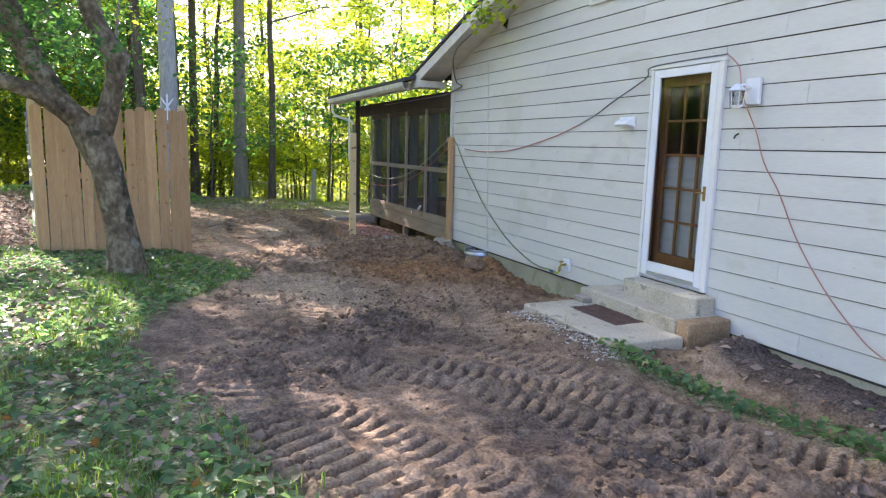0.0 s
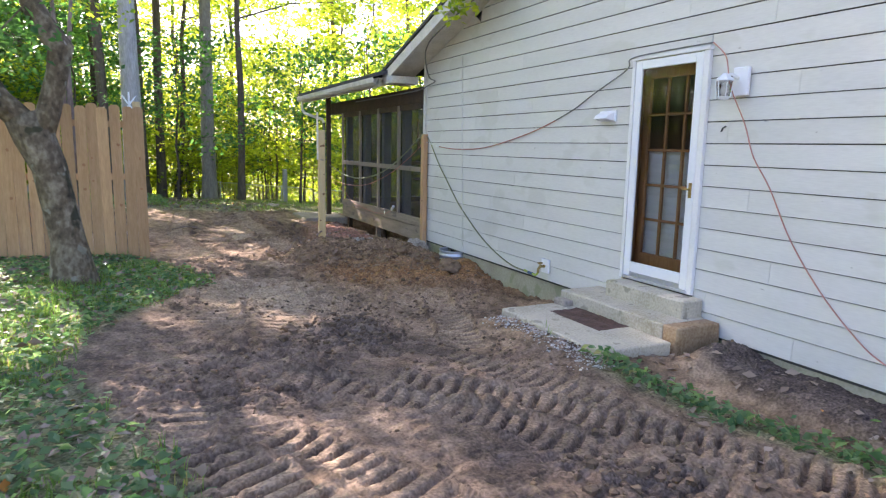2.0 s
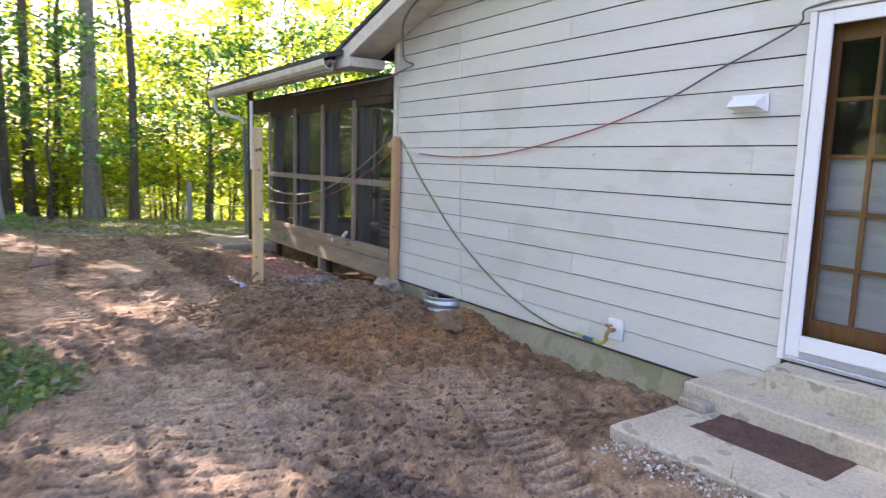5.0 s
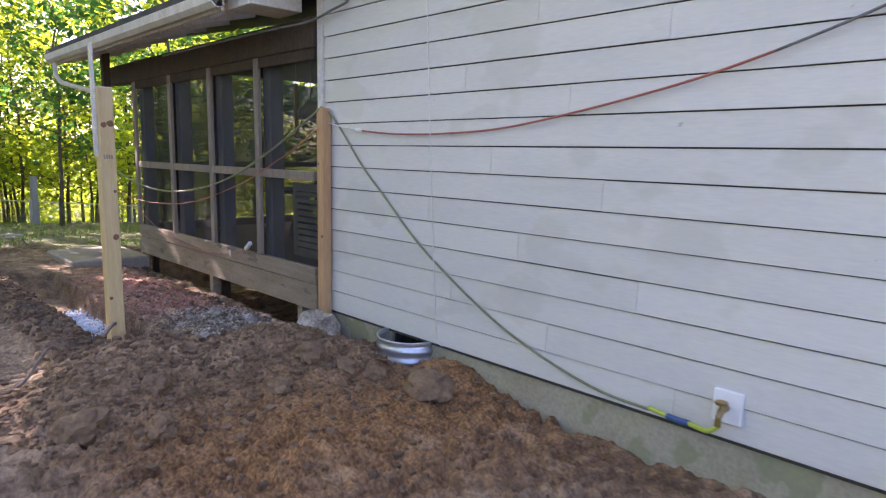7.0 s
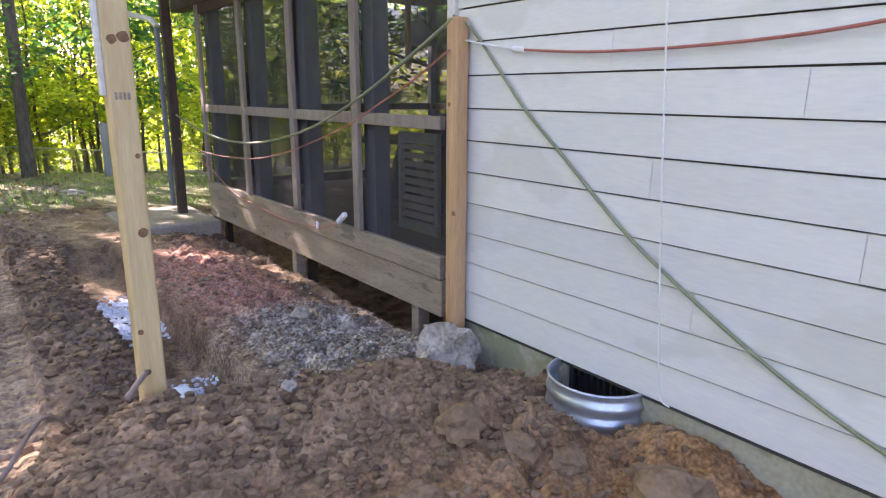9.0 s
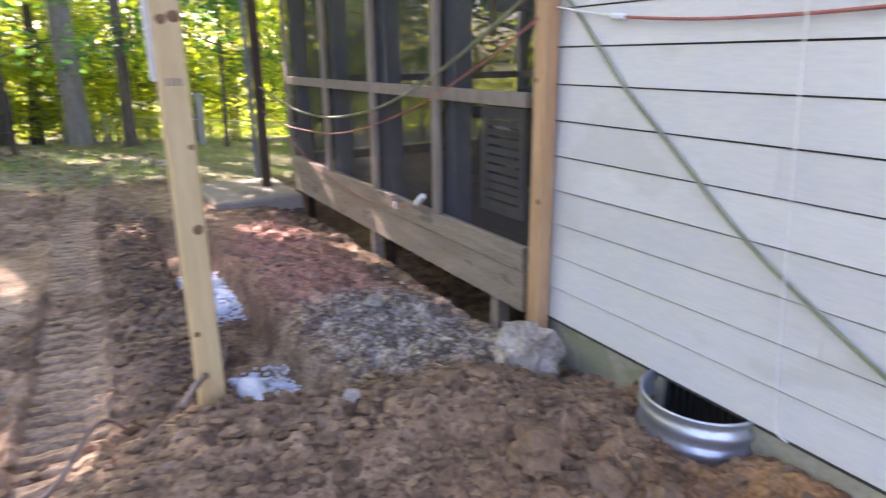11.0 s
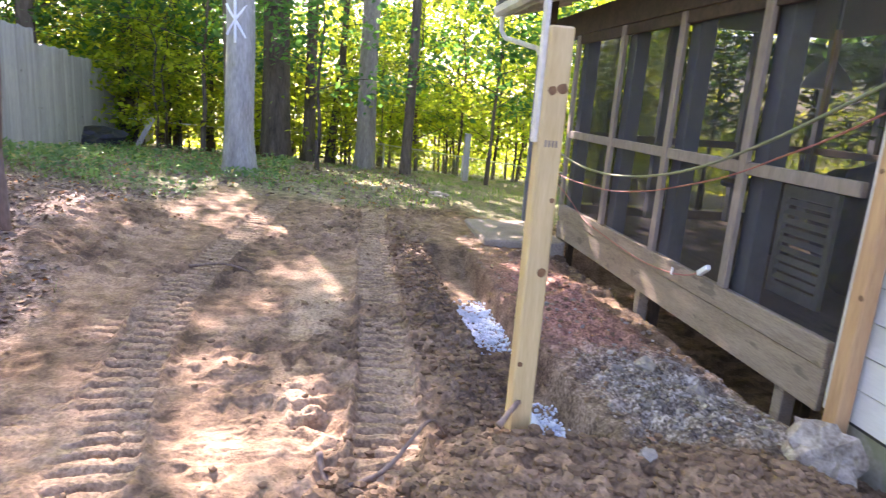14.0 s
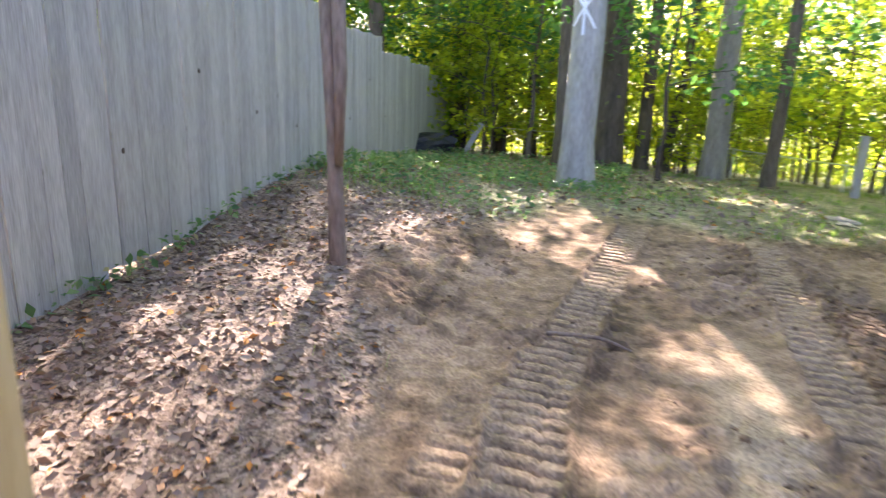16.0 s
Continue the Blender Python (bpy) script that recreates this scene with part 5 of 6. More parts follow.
part("door_lock", Build().tube([(5.10, 4.735, 1.17), (5.06, 4.735, 1.17)], 0.014, 8).tube([(5.066, 4.735, 1.17), (5.066, 4.80, 1.165)], 0.009, 8), M_BRASS, door, "old brass lever")
part("sill", Build().box(4.955, 5.16, DY0 + 0.03, DY1 - 0.03, DZ0, DZ0 + 0.028, 0.004), M_GALV, door)
b = Build()
for y0, y1 in ((DY0, 4.60), (5.462, DY1)):
    b.box(5.02, 5.17, y0 + 0.001, y1, DZ0, DZ1 - 0.001, 0.003)
b.box(5.02, 5.17, 4.60, 5.462, 2.30, DZ1 - 0.001, 0.003)
part("jamb", b, M_DOORWOOD, door)
b = Build()
for i in range(25):
    z = 0.34 + 0.046 * i
    b.add([(5.165 + 0.01 * (i % 2), 4.66, z), (5.165 + 0.01 * (i % 2), 5.42, z), (5.165 + 0.01 * ((i + 1) % 2), 5.42, z + 0.046), (5.165 + 0.01 * ((i + 1) % 2), 4.66, z + 0.046)], [(0, 3, 2, 1)])
tagged(part("window_blind", b, M_CURTAIN), "white pleated blind covering the lower door panes", "blind")
casing = tagged(part("trim", Build().box(4.958, 4.998, DY0 - 0.02, DY0 + 0.045, DZ0, DZ1 + 0.035, 0.004).box(4.958, 4.998, DY1 - 0.03, DY1 + 0.012, DZ0, DZ1 + 0.035, 0.004).box(4.952, 5.0, DY0 - 0.03, DY1 + 0.02, DZ1 + 0.036, DZ1 + 0.07, 0.004), M_TRIM), "white door casing with chipped paint", "trim", kind="structure")
storm = thing("storm_door", "white enamelled full-glass storm door, closed", "door")
S0, S1, T0, T1 = 4.61, 5.465, DZ0 + 0.03, DZ1 + 0.03
part("frame", Build().box(4.966, 4.994, S0, S0 + 0.088, T0, T1, 0.005).box(4.966, 4.994, S1 - 0.088, S1, T0, T1, 0.005).box(4.966, 4.994, S0 + 0.088, S1 - 0.088, T1 - 0.085, T1, 0.005)
     .box(4.966, 4.994, S0 + 0.088, S1 - 0.088, T0 + 0.045, T0 + 0.15, 0.005), M_VINYL, storm)
part("kick_strip", Build().box(4.970, 4.990, S0 + 0.088, S1 - 0.088, T0, T0 + 0.043, 0.003), M_GALV, storm)
pane = part("pane", Build().add([(4.98, S0 + 0.08, T0 + 0.14), (4.98, S1 - 0.08, T0 + 0.14), (4.98, S1 - 0.08, T1 - 0.08), (4.98, S0 + 0.08, T1 - 0.08)], [(0, 3, 2, 1)]), M_GLASS, storm)
pane.visible_shadow = False
handle = part("handle", Build().box(4.958, 4.966, S0 + 0.022, S0 + 0.058, 1.06, 1.20, 0.003), M_BRASS, storm, "dark brass latch plate")
part("latch", Build().tube([(4.960, S0 + 0.04, 1.14), (4.925, S0 + 0.04, 1.14), (4.918, S0 + 0.10, 1.135)], 0.008, 8), M_BRASS, handle)

# ---- steps and slab ----
def worn_block(name, x0, x1, y0, y1, z0, z1, mat, label, cat, seed, wear=0.006):
    """A cast block whose edges are chipped."""
    bm = bmesh.new()
    bmesh.ops.create_cube(bm, size=1.0)
    for v in bm.verts:
        v.co = Vector(((x0 + x1) / 2 + v.co.x * (x1 - x0), (y0 + y1) / 2 + v.co.y * (y1 - y0), (z0 + z1) / 2 + v.co.z * (z1 - z0)))
    bmesh.ops.bevel(bm, geom=bm.edges[:], offset=0.012, segments=1, affect="EDGES")
    bmesh.ops.subdivide_edges(bm, edges=[e for e in bm.edges if e.calc_length() > 0.2], cuts=12, use_grid_fill=True)
    for v in bm.verts:
        v.co += Vector((noise.noise(v.co * 9 + Vector((seed, 0, 0))), noise.noise(v.co * 9 + Vector((0, seed, 5))), 0.6 * noise.noise(v.co * 7 + Vector((3, 0, seed))))) * wear
    me = bpy.data.meshes.new(name)
    bm.to_mesh(me)
    bm.free()
    me.materials.append(mat)
    return tagged(new(name, me), label, cat)


worn_block("threshold_block", 4.74, 4.997, 4.42, 5.46, -0.02, 0.155, M_CONCRETE, "weathered concrete threshold block under the door", "step", 1)
step = thing("concrete_step", "low worn concrete step with a brown-stained end block below the door", "step")
worn_block("tread_slab", 4.46, 4.985, 4.375, 5.84, -0.4, -0.004, M_CONCRETE, "", "", 2).parent = step
M_ENDBLOCK = material("brown_stained_block", (0.22, 0.13, 0.065), (0.46, 0.33, 0.20), 5, 0.9, 0.4, 40)
worn_block("end_block", 4.47, 4.985, 4.20, 4.371, -0.4, -0.008, M_ENDBLOCK, "brown-stained masonry block", "", 12).parent = step
slab = thing("concrete_slab", "broken-edged concrete landing slab with a soil-filled cutout", "slab")
SL = -0.132
for (x0, x1, y0, y1) in ((3.70, 4.105, 4.24, 5.80), (4.106, 4.455, 4.24, 4.77), (4.106, 4.455, 5.55, 5.80)):
    ob = worn_block("slab_piece", x0, x1, y0, y1, -0.34, SL, M_CONCRETE, "", "", 3 + x0)
    ob.parent = slab
b = Build()
xs, ys = np.linspace(4.10, 4.46, 14), np.linspace(4.765, 5.555, 28)
for x in xs:
    for y in ys:
        b.v.append((x, y, SL - 0.022 + 0.03 * (fbm(np.array([x]), np.array([y]), 9, 7)[0] - 0.3) + 0.02 * max(0, (x - 4.36) * 8)))
b.f += [(i * 28 + j, (i + 1) * 28 + j, (i + 1) * 28 + j + 1, i * 28 + j + 1) for i in range(13) for j in range(27)]
M_BEDSOIL = material("dark_bed_soil", (0.05, 0.032, 0.026), (0.16, 0.09, 0.07), 8, 0.95, 0.8, 50, dist=0.02)
part("soil_bed", b, M_BEDSOIL, slab, "dark crumbly soil in the cutout")
worn_block("loose_brick", 4.33, 4.45, 5.60, 5.79, SL, SL + 0.062, M_STONE, "loose half brick lying on the concrete landing", "brick", 9)

# ---- fittings on the wall ----
lamp = thing("wall_lamp", "white wall lantern with clear glass on a white block", "lamp")
LY, LZ = 4.25, 2.05
part("back_block", Build().box(4.945, 4.984, LY - 0.13, LY + 0.02, LZ - 0.10, LZ + 0.13, 0.006), M_VINYL, lamp)
part("arm", Build().tube([(4.945, LY - 0.04, LZ + 0.04), (4.89, LY - 0.02, LZ + 0.07), (4.84, LY, LZ + 0.06)], 0.012, 8), M_VINYL, lamp)
part("cap", Build().tube([(4.83, LY, LZ + 0.015), (4.83, LY, LZ + 0.03), (4.83, LY, LZ + 0.075)], [0.072, 0.070, 0.018], 6), M_VINYL, lamp)
part("glass_shade", Build().tube([(4.83, LY, LZ - 0.11), (4.83, LY, LZ + 0.014)], [0.052, 0.066], 6, caps=False), M_LAMPGLASS, lamp)
b = Build()
for k in range(6):
    a = 2 * math.pi * k / 6
    b.tube([(4.83 + 0.055 * math.cos(a), LY + 0.055 * math.sin(a), LZ - 0.115), (4.83 + 0.068 * math.cos(a), LY + 0.068 * math.sin(a), LZ + 0.016)], 0.004, 5)
part("cage", b, M_VINYL, lamp)
part("base", Build().tube([(4.83, LY, LZ - 0.135), (4.83, LY, LZ - 0.11)], [0.04, 0.058], 6), M_VINYL, lamp)
part("bulb", Build().tube([(4.83, LY, LZ - 0.10), (4.83, LY, LZ - 0.07), (4.83, LY, LZ - 0.04), (4.83, LY, LZ - 0.015)], [0.018, 0.03, 0.026, 0.012], 8), M_TRIM, lamp, smooth=True)

hood = thing("vent_hood", "white plastic dryer vent hood on the siding", "vent")
b = Build().add([(4.985, 5.76, 1.79), (4.985, 5.98, 1.79), (4.985, 5.98, 1.885), (4.985, 5.76, 1.885), (4.87, 5.77, 1.81), (4.87, 5.97, 1.81), (4.90, 5.97, 1.845), (4.90, 5.77, 1.845)],
                [(3, 2, 6, 7), (7, 6, 5, 4), (0, 3, 7, 4), (1, 5, 6, 2), (0, 4, 5, 1)])
part("hood", b, M_VINYL, hood)
part("flange", Build().box(4.978, 4.992, 5.74, 6.0, 1.78, 1.895, 0.003), M_VINYL, hood)

spigot = thing("garden_spigot", "old brass spigot on a white backing plate", "spigot")
part("plate", Build().box(4.966, 4.992, 6.80, 6.955, -0.05, 0.125, 0.005), M_VINYL, spigot)
part("tap", Build().tube([(4.966, 6.88, 0.035), (4.90, 6.88, 0.035), (4.872, 6.88, 0.005), (4.87, 6.88, -0.04)], [0.018, 0.018, 0.016, 0.018], 8), M_BRASS, spigot)
part("wheel", Build().tube([(4.895, 6.88, 0.035), (4.895, 6.88, 0.075)], 0.008, 6).tube([(4.895, 6.88, 0.072), (4.895, 6.88, 0.086)], 0.032, 10), M_BRASS, spigot)

louver = thing("gable_vent", "white louvred vent high on the gable", "vent")
part("frame", Build().box(4.965, 4.99, 6.20, 6.24, 3.23, 3.80, 0.004).box(4.965, 4.99, 6.66, 6.70, 3.23, 3.80, 0.004).box(4.965, 4.99, 6.24, 6.66, 3.23, 3.275, 0.004).box(4.965, 4.99, 6.24, 6.66, 3.755, 3.80, 0.004), M_TRIM, louver)
for i in range(9):
    part("slat", Build().box(-0.012, 0.012, -0.21, 0.21, -0.003, 0.003, 0.001, pose(4.982, 6.45, 3.31 + 0.05 * i, 0, -40, 0)), M_TRIM, louver)
small_hook = tagged(part("siding_hook", Build().tube([(4.985, 4.33, 1.70), (4.955, 4.335, 1.685), (4.95, 4.345, 1.655)], 0.008, 6), M_DARK), "small black hook screwed to the siding", "hook")


# ---- cords, hoses and lines ----
def smooth_line(pts, n=8):
    pts = [Vector(p) for p in pts]
    pts = [pts[0]] + pts + [pts[-1]]
    out = []
    for i in range(1, len(pts) - 2):
        p0, p1, p2, p3 = pts[i - 1], pts[i], pts[i + 1], pts[i + 2]
        for k in range(n):
            t = k / n
            out.append(0.5 * ((2 * p1) + (-p0 + p2) * t + (2 * p0 - 5 * p1 + 4 * p2 - p3) * t * t + (-p0 + 3 * p1 - 3 * p2 + p3) * t ** 3))
    return out + [pts[-1]]


def cord(name, pts, r, mat, label, cat):
    return tagged(part(name, Build().tube(smooth_line(pts), r, 7), mat, smooth=True), label, cat)


X = 4.972
hose = thing("garden_hose", "green garden hose slung from post to spigot along the siding", "hose")
part("hose", Build().tube(smooth_line([(4.90, 10.55, 1.70), (X, 10.45, 1.61), (X, 10.03, 1.20), (X, 9.72, 0.95), (X, 9.36, 0.66), (X, 9.05, 0.46), (X, 8.57, 0.20), (X, 8.14, 0.03), (X - 0.01, 7.66, -0.085), (4.95, 7.30, -0.10)]), 0.009, 8), M_HOSE, hose, smooth=True)
part("hose_end", Build().tube(smooth_line([(4.95, 7.30, -0.09), (4.93, 7.18, -0.095)]), 0.0135, 8), M_YELLOWHOSE, hose, "yellow-green hose end")
part("hose_tail", Build().tube(smooth_line([(4.90, 7.04, -0.085), (4.87, 6.93, -0.08), (4.87, 6.88, -0.04)]), 0.0135, 8), M_YELLOWHOSE, hose, "yellow-green hose end")
part("coupling", Build().tube(smooth_line([(4.93, 7.18, -0.095), (4.915, 7.11, -0.092), (4.90, 7.04, -0.085)]), 0.017, 8), M_BLUETAPE, hose, "blue repair coupling")
cord("porch_hose", [(4.90, 10.55, 1.68), (4.88, 10.87, 1.525), (4.88, 11.35, 1.325), (4.88, 11.92, 1.12), (4.88, 12.48, 0.965), (4.88, 13.07, 0.855), (4.88, 13.82, 0.775), (4.87, 14.6, 0.775), (4.82, 15.2, 0.86), (4.73, 15.69, 1.0)], 0.011, M_HOSE, "green hose swagged across the porch screens", "hose")
cord("extension_cord", [(4.885, 10.56, 1.51), (4.885, 10.94, 1.34), (4.885, 11.33, 1.195), (4.885, 11.82, 1.02), (4.885, 12.47, 0.85), (4.885, 13.06, 0.722), (4.885, 13.8, 0.62), (4.87, 14.7, 0.585), (4.80, 15.3, 0.62), (4.74, 15.69, 0.72)], 0.006, M_REDCORD, "thin orange cord hanging along the porch", "cord")
cord("string_lights", [(4.80, 15.7, 0.60), (4.92, 15.15, 0.39), (4.93, 14.5, 0.20), (4.93, 14.0, 0.15), (4.93, 13.13, 0.105), (4.93, 12.56, 0.13), (4.93, 12.19, 0.20), (4.93, 11.95, 0.33)], 0.005, M_REDCORD, "thin brown cord drooping over the porch sill", "cord")
plug = thing("cord_plug", "white plug and tap hanging from the porch cord", "plug")
part("plug_body", Build().box(-0.02, 0.02, -0.07, 0.07, -0.02, 0.02, 0.006, pose(4.925, 12.0, 0.29, -35, 0, 0)), M_VINYL, plug)
part("tag", Build().box(-0.006, 0.006, -0.015, 0.015, -0.03, 0.03, 0.003, pose(4.93, 12.45, 0.16)), M_VINYL, plug)
power = thing("wall_cable", "long cable run from the door head to the short post", "cable")
part("grey_run", Build().tube(smooth_line([(4.945, 4.50, 2.415), (4.945, 5.1, 2.412), (4.945, 5.52, 2.39), (X - 0.01, 5.60, 2.29), (X - 0.005, 6.12, 2.08), (X, 6.43, 1.945), (X, 6.80, 1.82)]), 0.007, 6), M_GREYCORD, power, smooth=True)
part("red_run", Build().tube(smooth_line([(X, 6.80, 1.82), (X, 7.25, 1.70), (X, 7.92, 1.57), (X, 8.5, 1.485), (X, 9.05, 1.456), (X, 9.6, 1.458), (X, 10.06, 1.49)]), 0.007, 6), M_REDCORD, power, "faded red cord", smooth=True)
part("connector", Build().tube([(X - 0.004, 10.03, 1.488), (X - 0.004, 10.11, 1.497)], 0.016, 8), M_VINYL, power)
part("pale_run", Build().tube(smooth_line([(X, 10.1, 1.497), (X - 0.01, 10.3, 1.525), (4.95, 10.49, 1.56)]), 0.006, 6), M_WHITECORD, power, smooth=True)
cord("red_extension_cord", [(4.945, 4.50, 2.415), (4.95, 4.36, 2.28), (4.87, 4.22, 2.02), (4.955, 4.12, 1.72), (X, 4.02, 1.45), (X, 3.84, 1.20), (X, 3.62, 0.82), (X, 3.34, 0.47), (X, 3.05, 0.20), (4.95, 2.82, 0.07), (4.93, 2.4, -0.05), (4.90, 2.0, -0.1)], 0.0055, M_PALERED, "faded red extension cord drooping down the siding", "cord")
cord("white_wire", [(4.955, 9.25, 2.84), (4.952, 9.2, 2.0), (4.952, 9.14, 1.0), (4.95, 9.08, 0.2), (4.95, 9.05, -0.08), (4.96, 9.0, -0.13)], 0.0045, M_WHITECORD, "thin white wire hanging down the siding", "wire")
cord("service_cable", [(4.60, 7.4, 3.62), (4.56, 9.2, 3.18), (4.66, 9.9, 3.02), (4.74, 10.1, 2.80), (4.92, 10.35, 2.62), (4.95, 10.2, 2.55), (4.93, 10.4, 2.50), (4.90, 10.75, 2.44), (4.75, 11.4, 2.40), (4.68, 13.5, 2.38)], 0.011, M_GREYCORD, "black service cable looping under the eave", "cable")
# tip of a tree branch overhanging the roof, made without its tree
vine = thing("vine_sprig", "green leafy tip of a tree branch overhanging the rake board", "vine")
part("stem", Build().tube(smooth_line([(4.47, 8.6, 3.6), (4.43, 8.5, 3.42), (4.40, 8.3, 3.32), (4.42, 8.0, 3.28)]), 0.006, 5), M_HOSE, vine)
vr = np.random.default_rng(4)
part("leaves", leaf_mesh("leaves", np.array([(4.42, 8.3, 3.36)]) + vr.normal(size=(80, 3)) * np.array([0.07, 0.30, 0.11]), 0.12, M_LEAF2, vr), None, vine)

# ---- window well, foundation chunk, gravel ----
well = thing("window_well", "corrugated galvanised steel well round the crawl-space vent", "window well")
b = Build()
rows = 24
prof = [(z, 0.010 * math.sin(2 * math.pi * (z + 0.5) / 0.085)) for z in np.linspace(-0.55, -0.155, 26)]
for i in range(rows + 1):
    t = math.pi * i / rows
    for z, off in prof:
        r = 0.27 + off
        b.v.append((5.02 - r * 0.95 * math.sin(t), 9.45 + r * math.cos(t), z + 0.0))
n = len(prof)
for i in range(rows):
    for k in range(n - 1):
        b.f.append((i * n + k, (i + 1) * n + k, (i + 1) * n + k + 1, i * n + k + 1))
me = b.mesh("shell", M_GALV, True)
shell = part("shell", me, None, well)
sol = shell.modifiers.new("thickness", "SOLIDIFY")
sol.thickness = 0.004
part("rim", Build().tube([(5.02 - 0.27 * 0.95 * math.sin(math.pi * i / rows), 9.45 + 0.27 * math.cos(math.pi * i / rows), -0.15) for i in range(rows + 1)], 0.008, 6), M_GALV, well, smooth=True)
vent = thing("crawl_vent", "dark louvred crawl-space vent in the foundation", "vent")
for ya, yb in ((VY0 + 0.002, VY0 + 0.03), (VY1 - 0.03, VY1 - 0.002)):
    part("frame_side", Build().box(5.05, 5.09, ya, yb, -0.418, -0.185, 0.003), M_DARK, vent)
for i in range(9):
    part("slat", Build().box(5.055, 5.085, VY0 + 0.05 + 0.042 * i, VY0 + 0.06 + 0.042 * i, -0.418, -0.185, 0.002), M_DARK, vent)
part("backing", Build().box(5.12, 5.14, VY0 + 0.002, VY1 - 0.002, -0.418, -0.185, 0.002), M_DARK, vent)


def boulder(name, c, size, mat, label, cat, seed, rough=0.3, group=""):
    bm = bmesh.new()
    bmesh.ops.create_icosphere(bm, subdivisions=3, radius=1.0)
    for v in bm.verts:
        p = v.co.copy()
        q = 1 + rough * noise.noise(p * 1.3 + Vector((seed, seed * 2, 0))) + 0.5 * rough * noise.noise(p * 3.7 + Vector((0, seed, 3))) + 0.2 * rough * noise.noise(p * 9 + Vector((seed, 0, 1)))
        v.co = Vector((p.x * size[0] * q, p.y * size[1] * q, p.z * size[2] * q))
    me = bpy.data.meshes.new(name)
    bm.to_mesh(me)
    bm.free()
    me.materials.append(mat)
    ob = tagged(new(name, me), label, cat, group)
    ob.matrix_basis = pose(c[0], c[1], c[2], 0, 0, seed * 37)
    return ob


boulder("concrete_chunk", (4.76, 10.42, -0.27), (0.18, 0.20, 0.17), M_CHUNK, "rough broken concrete footing chunk under the short post", "concrete", 3, 0.7)
for i, (x, y, r, mat) in enumerate(((2.55, 9.25, 0.11, M_CLOD), (4.05, 9.42, 0.10, M_CLOD), (4.55, 8.72, 0.15, M_CLOD), (3.35, 9.80, 0.05, M_CLOD), (4.12, 9.62, 0.05, M_CLOD), (3.0, 9.45, 0.07, M_CLOD), (2.86, 8.95, 0.07, M_CLOD), (3.7, 9.2, 0.08, M_CLOD),
                                    (2.2, 9.95, 0.07, M_CLOD), (4.4, 9.1, 0.07, M_CLOD), (3.95, 9.9, 0.06, M_CLOD), (4.25, 9.25, 0.07, M_CLOD), (3.55, 10.0, 0.035, M_STONE), (1.55, 5.9, 0.05, M_CLOD), (1.2, 5.5, 0.045, M_CLOD), (4.55, 11.25, 0.07, M_STONE), (4.3, 11.5, 0.06, M_STONE), (2.4, 5.9, 0.04, M_CLOD))):
    boulder("earth_clod" if mat is M_CLOD else "stone", (x, y, gz(x, y) + r * 0.25), (r * 1.15, r, r * 0.8), mat, "crumbling brown clay clod on the dug earth" if mat is M_CLOD else "pale muddy stone lying on the dug earth", "clod" if mat is M_CLOD else "stone", i + 1, 0.5, "clods on the mound")

scat = np.random.default_rng(23)


def scatter(name, label, cat, mat, n, box, size, keep, seed, flat=0.7, sink=0.2):
    """Many small lumps on the ground, where keep says so."""
    x, y = scat.uniform(box[0], box[1], n), scat.uniform(box[2], box[3], n)
    ok = keep(x, y) > scat.random(n)
    x, y = x[ok], y[ok]
    z = full_height(x, y)
    r = size[0] + (size[1] - size[0]) * scat.random(len(x)) ** 3
    b = Build()
    for i in range(len(x)):
        b.lump((x[i], y[i], z[i] + r[i] * sink), r[i], seed + i, flat, 0.38)
    return tagged(new(name, b.mesh(name, mat)), label, cat, kind="stuff")


def on_mud(x, y):
    lawn, litter, green, red, grey, dark, dry, orange = zones(x, y)
    return (1 - green) * (1 - litter) * (1 - 0.85 * dry) * (1 - 0.85 * tread(x, y)[1])


scatter("mound_crumbs", "loose crumbled clay clods heaped on the mound", "clods", M_CLOD, 13000, (2.2, 5.0, 7.8, 10.5), (0.004, 0.034), lambda x, y: on_mud(x, y) * (0.10 + 0.9 * np.exp(-((y - 9.7) / 0.42) ** 2)), 1000)
scatter("soil_crumbs", "small clods and crumbs strewn over the tracked soil", "clods", M_CLOD, 12000, (0.0, 4.8, 1.2, 17.0), (0.004, 0.026), lambda x, y: on_mud(x, y) * step01(fbm(x, y, 0.7, 55), 0.42, 0.62) * 0.8, 20000)
scatter("soil_crumbs", "broken dark clods along the tyre marks", "clods", M_DARKCLOD, 9000, (0.3, 4.1, 1.6, 7.2), (0.004, 0.024), lambda x, y: (1 - zones(x, y)[2]) * (1 - 0.9 * np.minimum(1, tread(x, y)[1] * 1.5)) * (0.06 + 0.7 * step01(fbm(x, y, 1.1, 58), 0.50, 0.62)), 120000)
scatter("clod_pile", "heap of torn dark clods between the track marks", "clods", M_DARKCLOD, 5200, (1.2, 3.6, 1.9, 6.6), (0.008, 0.045), lambda x, y: np.maximum(np.exp(-((x - 2.05) / 0.4) ** 2 - ((y - 5.65) / 0.45) ** 2), np.exp(-((x - 2.75) / 0.38) ** 2 - ((y - 2.65) / 0.25) ** 2)), 140000)
scatter("trench_crumbs", "spoil clods along the drain trench", "clods", M_CLOD, 1900, (2.75, 3.28, 10.5, 15.0), (0.005, 0.036), lambda x, y: np.ones_like(x), 50000)
scatter("drain_gravel", "blue-white washed gravel in the drain trench", "gravel", M_GRAVEL, 5200, (3.30, 3.64, 10.55, 14.2), (0.010, 0.020), lambda x, y: np.maximum(np.exp(-((y - 11.0) / 0.35) ** 4), np.exp(-((y - 12.95) / 0.5) ** 4)), 60000, 0.8, 0.5)
